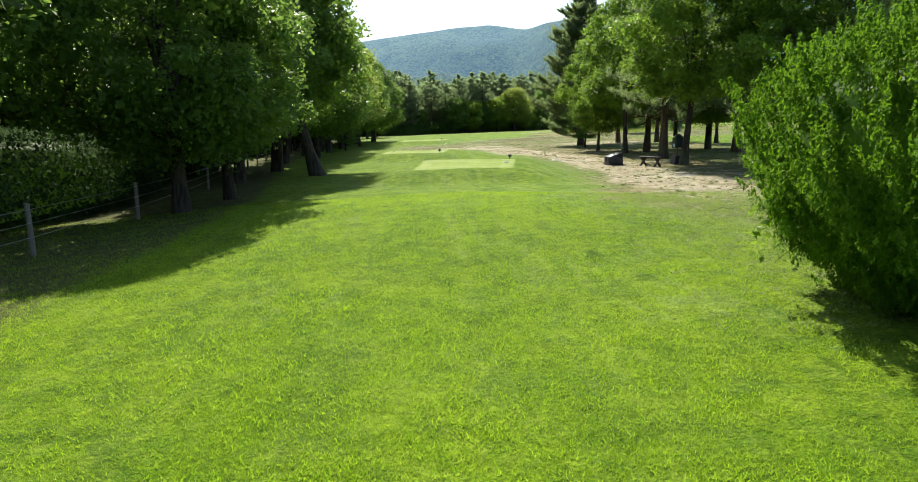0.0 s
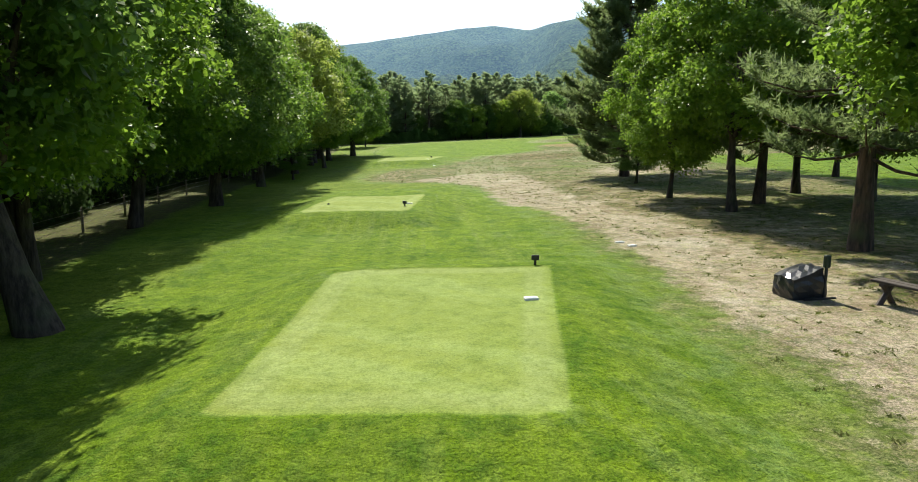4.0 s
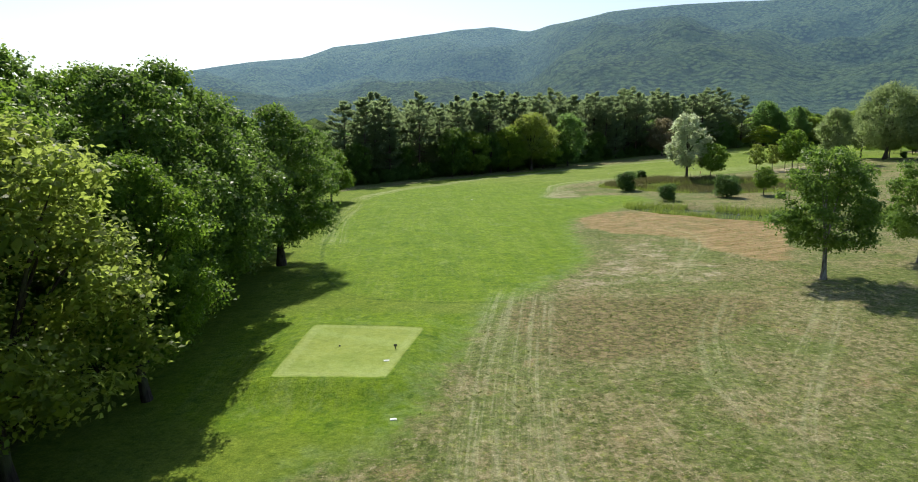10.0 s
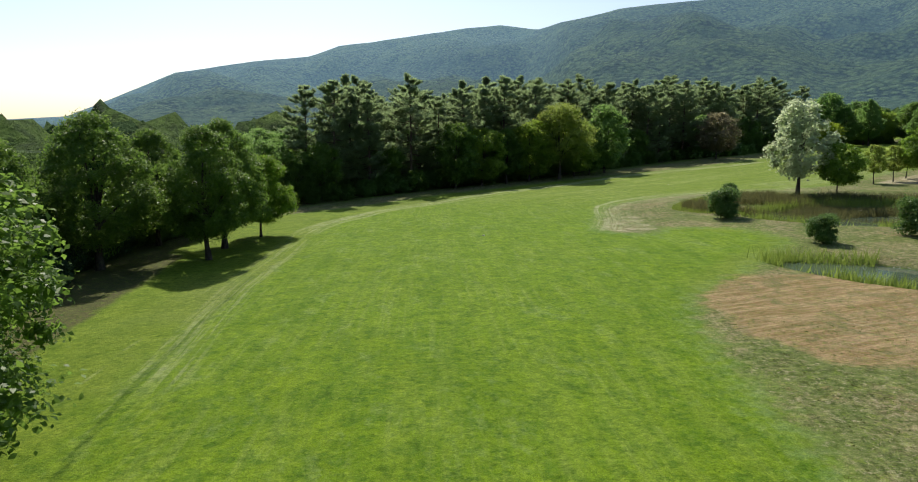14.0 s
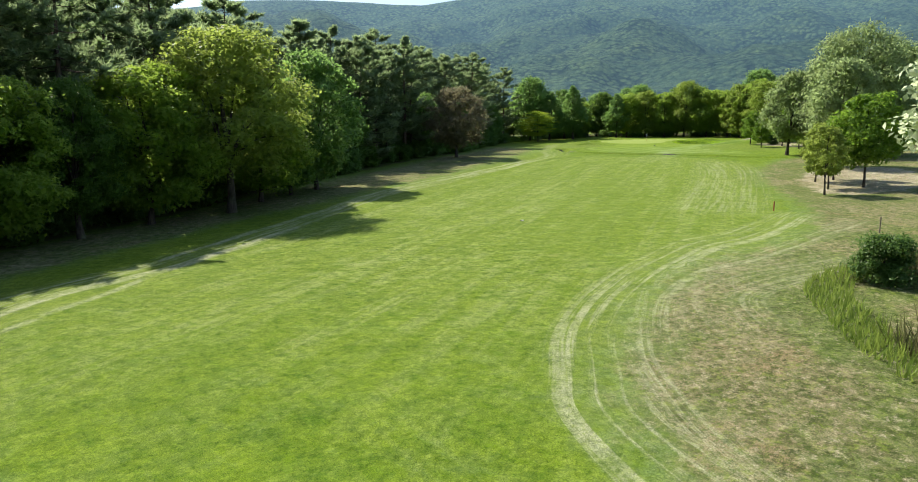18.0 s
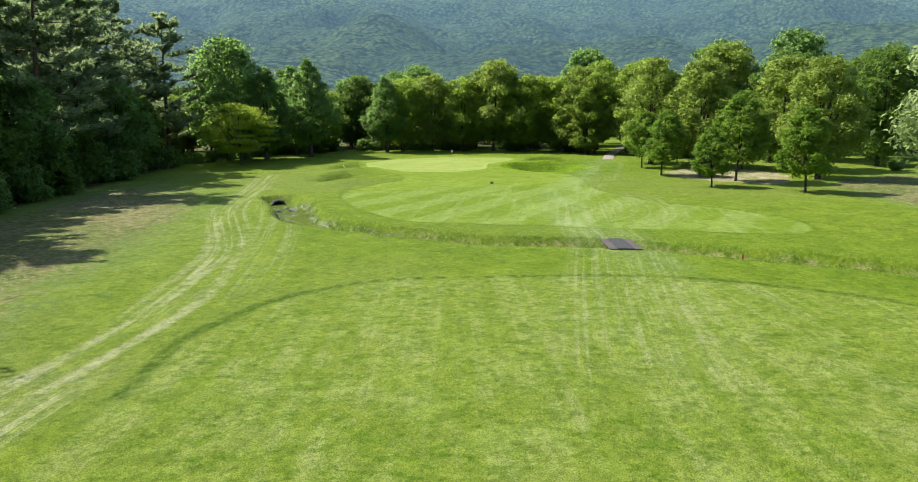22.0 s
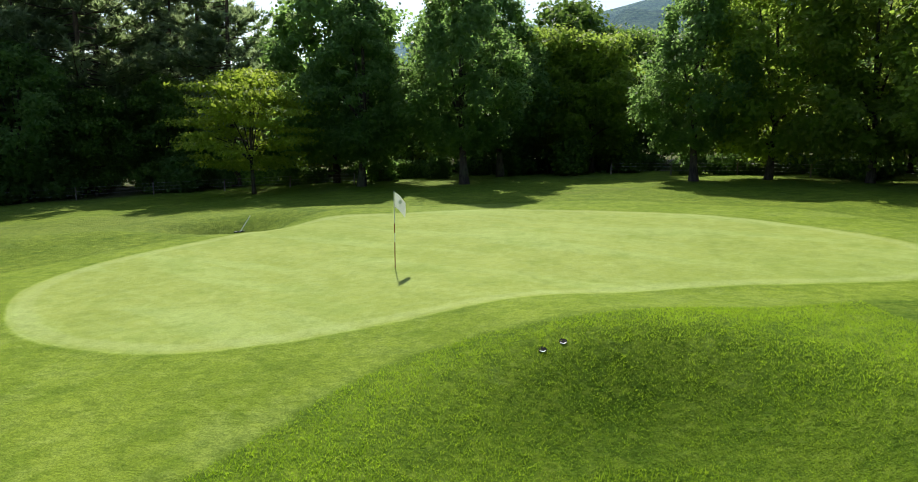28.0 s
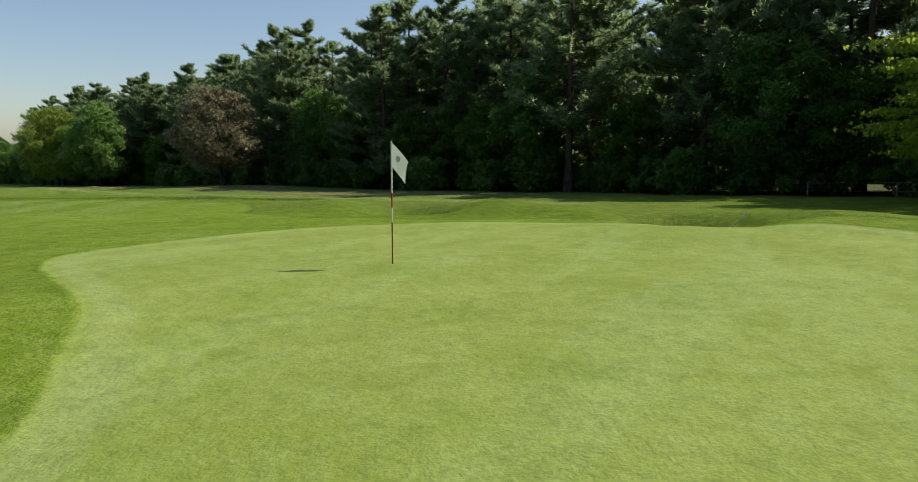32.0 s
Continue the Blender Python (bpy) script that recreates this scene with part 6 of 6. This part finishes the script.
def washer_post():
    x, y = 10.72, 31.2
    ob = thing("litter_bin", pose(x, y, hz(x, y), 0, 0, 10), "dark green bin on a post above a black base", "bin")
    bm = bmesh.new()
    box(bm, -0.22, -0.18, 0.78, 0.22, 0.18, 1.28, 0.05)
    part("bin_body", bm, M["binblack"], ob)
    bm = bmesh.new()
    bmesh.ops.create_cone(bm, cap_ends=True, segments=16, radius1=0.27, radius2=0.08, depth=0.16)
    bmesh.ops.translate(bm, verts=bm.verts, vec=(0, 0, 1.36))
    part("lid", bm, M["binblack"], ob)
    bm = bmesh.new()
    rod(bm, (0, 0, 0.3), (0, 0, 0.8), 0.03, 0.03, 8)
    part("post", bm, M["black"], ob)
    bm = bmesh.new()
    bmesh.ops.create_cone(bm, cap_ends=True, segments=4, radius1=0.34, radius2=0.24, depth=0.46, matrix=pose(0, 0, 0.2, 0, 0, 45))
    bmesh.ops.bevel(bm, geom=bm.edges[:], offset=0.02, segments=2, affect='EDGES')
    part("base", bm, M["black"], ob)
    bm = bmesh.new()
    rod(bm, (-0.24, -0.1, 0.82), (-0.24, -0.1, 0.98), 0.04, 0.04, 8)
    part("handle", bm, M["grey"], ob)


M["binblack"] = plain("dark_green_plastic", (0.015, 0.03, 0.02), 0.4)
washer_post()


def covered_heap():
    x, y = 7.75, 31.5
    ob = thing("covered_box", pose(x, y, hz(x, y), 0, 0, 12), "black sheet-covered box with a post on bare soil", "box")
    bm = bmesh.new()
    r = bmesh.ops.create_cube(bm, size=1.0)
    bmesh.ops.scale(bm, verts=r["verts"], vec=(0.72, 0.55, 0.6))
    bmesh.ops.translate(bm, verts=r["verts"], vec=(0, 0, 0.29))
    for v in bm.verts:
        if v.co.z > 0.3 and v.co.x < 0:
            v.co.z -= 0.2
            v.co.x -= 0.02
        if v.co.z > 0.3 and v.co.x > 0:
            v.co.x -= 0.12
    bmesh.ops.subdivide_edges(bm, edges=bm.edges[:], cuts=4, use_grid_fill=True, smooth=0.15)
    rr = random.Random(4)
    for v in bm.verts:
        if v.co.z > 0.03:
            v.co += Vector((rr.uniform(-1, 1), rr.uniform(-1, 1), rr.uniform(-1, 1))) * 0.018
    part("sheet", bm, M["bagblack"], ob)
    bm = bmesh.new()
    rod(bm, (0.28, -0.3, -0.1), (0.29, -0.3, 0.62), 0.03, 0.03, 8)
    part("post", bm, M["black"], ob)
    bm = bmesh.new()
    box(bm, 0.23, -0.35, 0.6, 0.35, -0.25, 0.85, 0.03)
    part("post_cap", bm, M["binblack"], ob)
    bm = bmesh.new()
    rod(bm, (-0.2, -0.36, 0.02), (0.5, -0.36, 0.02), 0.025, 0.025, 6)
    part("ground_bar", bm, M["black"], ob)


covered_heap()


def stake(x, y, h, mat, label, tip="white", lean=0.0):
    ob = thing("stake", pose(x, y, hz(x, y), lean, lean, 0), label, "stake", "course stakes")
    bm = bmesh.new()
    rod(bm, (0, 0, -0.15), (0, 0, h * 0.3), 0.045, 0.045, 8)
    part("shaft_foot", bm, M[tip], ob)
    bm = bmesh.new()
    rod(bm, (0, 0, h * 0.3), (0, 0, h), 0.045, 0.042, 8)
    part("shaft", bm, M[mat], ob)


stake(94.9, 261.0, 0.5, "red", "red stake beside the stream", "red")
stake(100.9, 239.4, 0.62, "red", "red stake with white foot by the stream")
stake(48.2, 185.8, 0.9, "wood_post", "brown wooden stake on dry grass", "wood_post")
stake(54, 196, 0.7, "red", "red stake on dry grass", "red")


def rake(x, y, turn, standing, label):
    ob = thing("bunker_rake", pose(x, y, hz(x, y) + 0.02, 0, 0, turn), label, "rake", "bunker rakes")
    a, b = ((0, 0, 0.08), (0.62, 0.1, 0.72)) if standing else ((0, 0.02, 0.08), (0, -1.15, 0.05))
    bm = bmesh.new()
    rod(bm, a, b, 0.017, 0.017, 8)
    part("handle", bm, M["white"], ob)
    bm = bmesh.new()
    box(bm, -0.32, -0.03, 0.06, 0.32, 0.03, 0.11, 0.008)
    part("head", bm, M["black"], ob)
    for k in range(9):
        bm = bmesh.new()
        rod(bm, (-0.28 + 0.07 * k, 0, 0.065), (-0.28 + 0.07 * k, -0.01, 0.0), 0.012, 0.006, 5)
        part("tooth", bm, M["black"], ob)


rake(142.6, 273.3, -47, False, "black-headed rake lying in the sand bunker")
rake(126.6, 295.2, 60, True, "white rake handle standing in a grassy hollow")


def yard_sign():
    x, y = 120.0, 267.4
    ob = thing("course_sign", pose(x, y, hz(x, y), -12, 0, -52), "small black sign with grey writing on the apron", "sign")
    bm = bmesh.new()
    box(bm, -0.15, -0.012, 0.08, 0.15, 0.012, 0.28, 0.008)
    part("board", bm, M["black"], ob)
    for k, w in enumerate((0.1, 0.08, 0.11)):
        bm = bmesh.new()
        box(bm, -w, -0.02, 0.225 - 0.05 * k, w, -0.014, 0.24 - 0.05 * k)
        part("text_bar", bm, M["grey"], ob)
    for s in (-0.12, 0.12):
        bm = bmesh.new()
        rod(bm, (s, 0, -0.1), (s, 0, 0.1), 0.012, 0.012, 6)
        part("leg", bm, M["black"], ob)


yard_sign()


def sprinkler(x, y, turn):
    nrm = Vector((hz(x - 0.3, y) - hz(x + 0.3, y), hz(x, y - 0.3) - hz(x, y + 0.3), 0.6))
    ob = thing("ground_cup", Matrix.Translation((x, y, hz(x, y) + 0.012)) @ nrm.to_track_quat('Z', 'Y').to_matrix().to_4x4(), "open round cup with white bottom sunk in the turf", "cup", "sunken cups")
    bm = bmesh.new()
    bmesh.ops.create_cone(bm, cap_ends=False, segments=18, radius1=0.066, radius2=0.072, depth=0.016)
    part("rim", bm, M["hole"], ob)
    # flat near-black disc stands for the shade inside the cup
    bm = bmesh.new()
    bmesh.ops.create_circle(bm, cap_ends=True, segments=18, radius=0.066)
    bmesh.ops.translate(bm, verts=bm.verts, vec=(0, 0, 0.004))
    part("cup_shade", bm, M["hole"], ob)
    bm = bmesh.new()
    arc = [radians(210 + 120 * q / 9) for q in range(10)]
    ring = [bm.verts.new((r * math.cos(q), r * math.sin(q), z)) for r, z, way in ((0.064, 0.01, arc), (0.044, 0.006, arc[::-1])) for q in way]
    bm.faces.new(ring)
    part("cup_insert", bm, M["white"], ob)


for x, y in ((139.6, 277.95), (139.95, 278.15), (122.05, 263.9), (122.35, 263.7)):
    sprinkler(x, y, 20)


def fairway_disc(x, y):
    ob = thing("distance_disc", pose(x, y, hz(x, y)), "white distance disc with dark rim set in the fairway", "marker disc", "fairway discs")
    bm = bmesh.new()
    bmesh.ops.create_cone(bm, cap_ends=True, segments=20, radius1=0.13, radius2=0.115, depth=0.06)
    bmesh.ops.translate(bm, verts=bm.verts, vec=(0, 0, 0.015))
    part("rim", bm, M["hole"], ob)
    bm = bmesh.new()
    bmesh.ops.create_cone(bm, cap_ends=True, segments=20, radius1=0.1, radius2=0.095, depth=0.02)
    bmesh.ops.translate(bm, verts=bm.verts, vec=(0, -0.015, 0.052))
    part("face", bm, M["white"], ob)


fairway_disc(3.7, 157.0)
fairway_disc(35.65, 202.6)


def rock(x, y, s, squash, seed, label):
    bm = bmesh.new()
    bmesh.ops.create_icosphere(bm, subdivisions=3, radius=1.0)
    rr = random.Random(seed * 7)
    cuts = [(Vector((rr.uniform(-1, 1), rr.uniform(-1, 1), rr.uniform(-0.5, 1))).normalized(), rr.uniform(0.45, 0.8)) for _ in range(11)]
    for v in bm.verts:
        v.co *= 1 + 0.12 * noise.noise(v.co * 2.1 + Vector((seed * 3.1, seed, 0)))
        for nrm, reach in cuts:
            over = v.co.dot(nrm) - reach
            if over > 0:
                v.co -= nrm * over
        v.co *= 1.25 + 0.05 * noise.noise(v.co * 6.0 + Vector((seed, 0, 0)))
    bmesh.ops.scale(bm, verts=bm.verts, vec=(s, s * 0.8, s * squash))
    ob = part("rock", bm, M["rock"])
    ob.matrix_basis = pose(x, y, hz(x, y) + s * squash * 0.35, 0, 0, seed * 47)
    tagged(ob, label, "rock", "rocks of the stream")


for k, (x, y, s, q) in enumerate(((95.7, 255.7, 0.46, 0.75), (95.0, 263.0, 0.28, 0.8), (95.1, 259.6, 0.25, 0.6), (97.1, 251.4, 0.3, 0.5), (97.8, 249.3, 0.32, 0.7), (98.7, 247.6, 0.3, 0.6),
                                  (95.1, 267.0, 0.25, 0.6), (99.8, 241.3, 0.32, 0.9), (100.0, 242.9, 0.2, 0.7), (100.6, 236.3, 0.75, 0.5), (101.2, 233.3, 0.3, 0.6), (101.3, 231.6, 0.3, 0.6),
                                  (100.9, 275.2, 0.35, 0.5), (100.1, 273.5, 0.3, 0.5), (99.4, 274.2, 0.25, 0.6), (102.6, 226.5, 0.35, 0.6), (104.5, 219.5, 0.3, 0.6), (92.8, 256.7, 0.07, 0.3), (92.5, 257.7, 0.08, 0.3), (93.1, 256.3, 0.06, 0.3), (95.5, 261.4, 0.16, 0.4))):
    rock(x, y, s, q, k + 1, "grey boulder in the stream bed" if s > 0.5 else "small grey stone in the stream bed")


def stream_water():
    """A shallow trickle that widens below the culvert and thins out."""
    line = curve([(101.6, 276.4), (100.2, 273.6), (98.3, 270.8), (96.6, 268.2), (95.4, 265.2), (95.0, 262), (95.1, 259.2)], False, 22)
    d = unit(np.gradient(line, axis=0))
    nrm = np.stack([-d[:, 1], d[:, 0]], 1)
    u = np.linspace(0, 1, len(line))
    rr = np.random.default_rng(3)
    ragged = lambda: 0.35 + 0.9 * np.abs(np.sin(u * 23 + 6 * rr.random())) * rr.random(len(u)) + 0.5 * rr.random(len(u))
    wide = 0.3 * (1 - 0.75 * u)
    mid = 0.5 * (np.sin(u * 11 + 0.6) + 0.4 * np.sin(u * 31))[:, None] * nrm
    level = height((line + mid)[:, 0], (line + mid)[:, 1]) + 0.03
    vs = []
    for s in (-1, 0, 1):
        r = line + mid + nrm * (s * wide * ragged())[:, None]
        vs.append(np.c_[r, level])
    m = len(line)
    fs = [(a * m + j, a * m + j + 1, (a + 1) * m + j + 1, (a + 1) * m + j) for a in range(2) for j in range(m - 1)]
    ob = new("water", mesh_of("water", np.concatenate(vs), fs, M["trickle"], True))
    tagged(ob, "shallow grey water trickling over stones below the culvert", "stream", kind="structure")


def trickle_mat():
    k = Mat("stream_water")
    k.bump(k.noise(14, 5, 0.75), 0.4, 0.03)
    return k.done(k.mix(k.ramp(k.noise(3, 5, 0.7), 0.4, 0.6), (0.08, 0.08, 0.065), (0.28, 0.28, 0.26)), k.ramp(k.noise(5, 3), 0.4, 0.6, 0.15, 0.6), 0, 0.5)


M["trickle"] = trickle_mat()
stream_water()


def outlet():
    ob = thing("culvert", pose(102.3, 278.0, hz(101.9, 277.0) - 0.1, 0, 0, -28), "dark stone culvert mouth at the stream's head", "culvert")
    rr = random.Random(12)
    for k in range(9):
        a = radians(-12 + 25.5 * k)
        bm = bmesh.new()
        bmesh.ops.create_icosphere(bm, subdivisions=2, radius=1.0)
        for v in bm.verts:
            v.co *= 1 + 0.3 * noise.noise(v.co * 1.7 + Vector((k * 5.3, 0, 0)))
        bmesh.ops.scale(bm, verts=bm.verts, vec=(rr.uniform(0.13, 0.2), 0.3, rr.uniform(0.1, 0.15)))
        bmesh.ops.translate(bm, verts=bm.verts, vec=(0.55 * math.cos(a), rr.uniform(-0.08, 0.08), 0.12 + 0.4 * math.sin(a)))
        part("stone", bm, M["dark_stone"], ob)
    # capped near-black plug in place of the shade inside the culvert
    bm = bmesh.new()
    bmesh.ops.create_cone(bm, cap_ends=True, segments=20, radius1=0.5, radius2=0.46, depth=0.3, matrix=pose(0, 0.2, 0.08, 90, 0, 0))
    part("mouth_shade", bm, M["hole"], ob)


M["dark_stone"] = plain("dark_wet_stone", (0.05, 0.05, 0.048), 0.8, vary=0.4, scale=4, bump=0.8)
outlet()


def bridge():
    x, y, turn = 99.08, 245.15, 33.0
    z = max(hz(97.4, 244.1), hz(100.2, 245.9)) + 0.04
    ob = thing("footbridge", pose(x, y, z, 0, 0, turn), "low plank bridge with a dark mesh mat over the stream", "bridge")
    bm = bmesh.new()
    box(bm, -0.055, -0.85, -0.02, 0.055, 0.85, 0.03, 0.008)
    plank = bpy.data.meshes.new("plank")
    bm.to_mesh(plank)
    bm.free()
    plank.materials.append(M["plank"])
    rr = random.Random(8)
    for k in range(25):
        p = part("plank", plank, None, ob)
        p.location = (-1.56 + k * 0.13, rr.uniform(-0.03, 0.03), rr.uniform(-0.004, 0.004))
        p.rotation_euler = (0, 0, rr.uniform(-0.012, 0.012))
    for s in (-0.6, 0.6):
        bm = bmesh.new()
        box(bm, -1.6, s - 0.08, -0.24, 1.6, s + 0.08, -0.03, 0.01)
        part("beam", bm, M["plank"], ob)
    bm = bmesh.new()
    box(bm, -1.6, -0.43, 0.038, 1.6, 0.43, 0.052)
    part("mat", bm, M["mesh_mat"], ob, "dark rubber mesh mat")


bridge()


def gravel_path():
    line = curve([(156.2, 271.2), (163, 274), (172, 277.2), (182, 280.5), (194, 284)], False, 8)
    d = unit(np.gradient(line, axis=0))
    nrm = np.stack([-d[:, 1], d[:, 0]], 1)
    rows = [line + nrm * o for o in (-0.8, -0.3, 0.3, 0.8)]
    vs = []
    for k, r in enumerate(rows):
        lift = 0.03 if k in (0, 3) else 0.06
        vs.append(np.c_[r, height(r[:, 0], r[:, 1]) + lift])
    m = len(line)
    fs = [(a * m + j, a * m + j + 1, (a + 1) * m + j + 1, (a + 1) * m + j) for a in range(3) for j in range(m - 1)]
    ob = new("pavement", mesh_of("pavement", np.concatenate(vs), fs, M["path"], True))
    tagged(ob, "pale gravel path through the hedge gap", "path", kind="structure")


gravel_path()
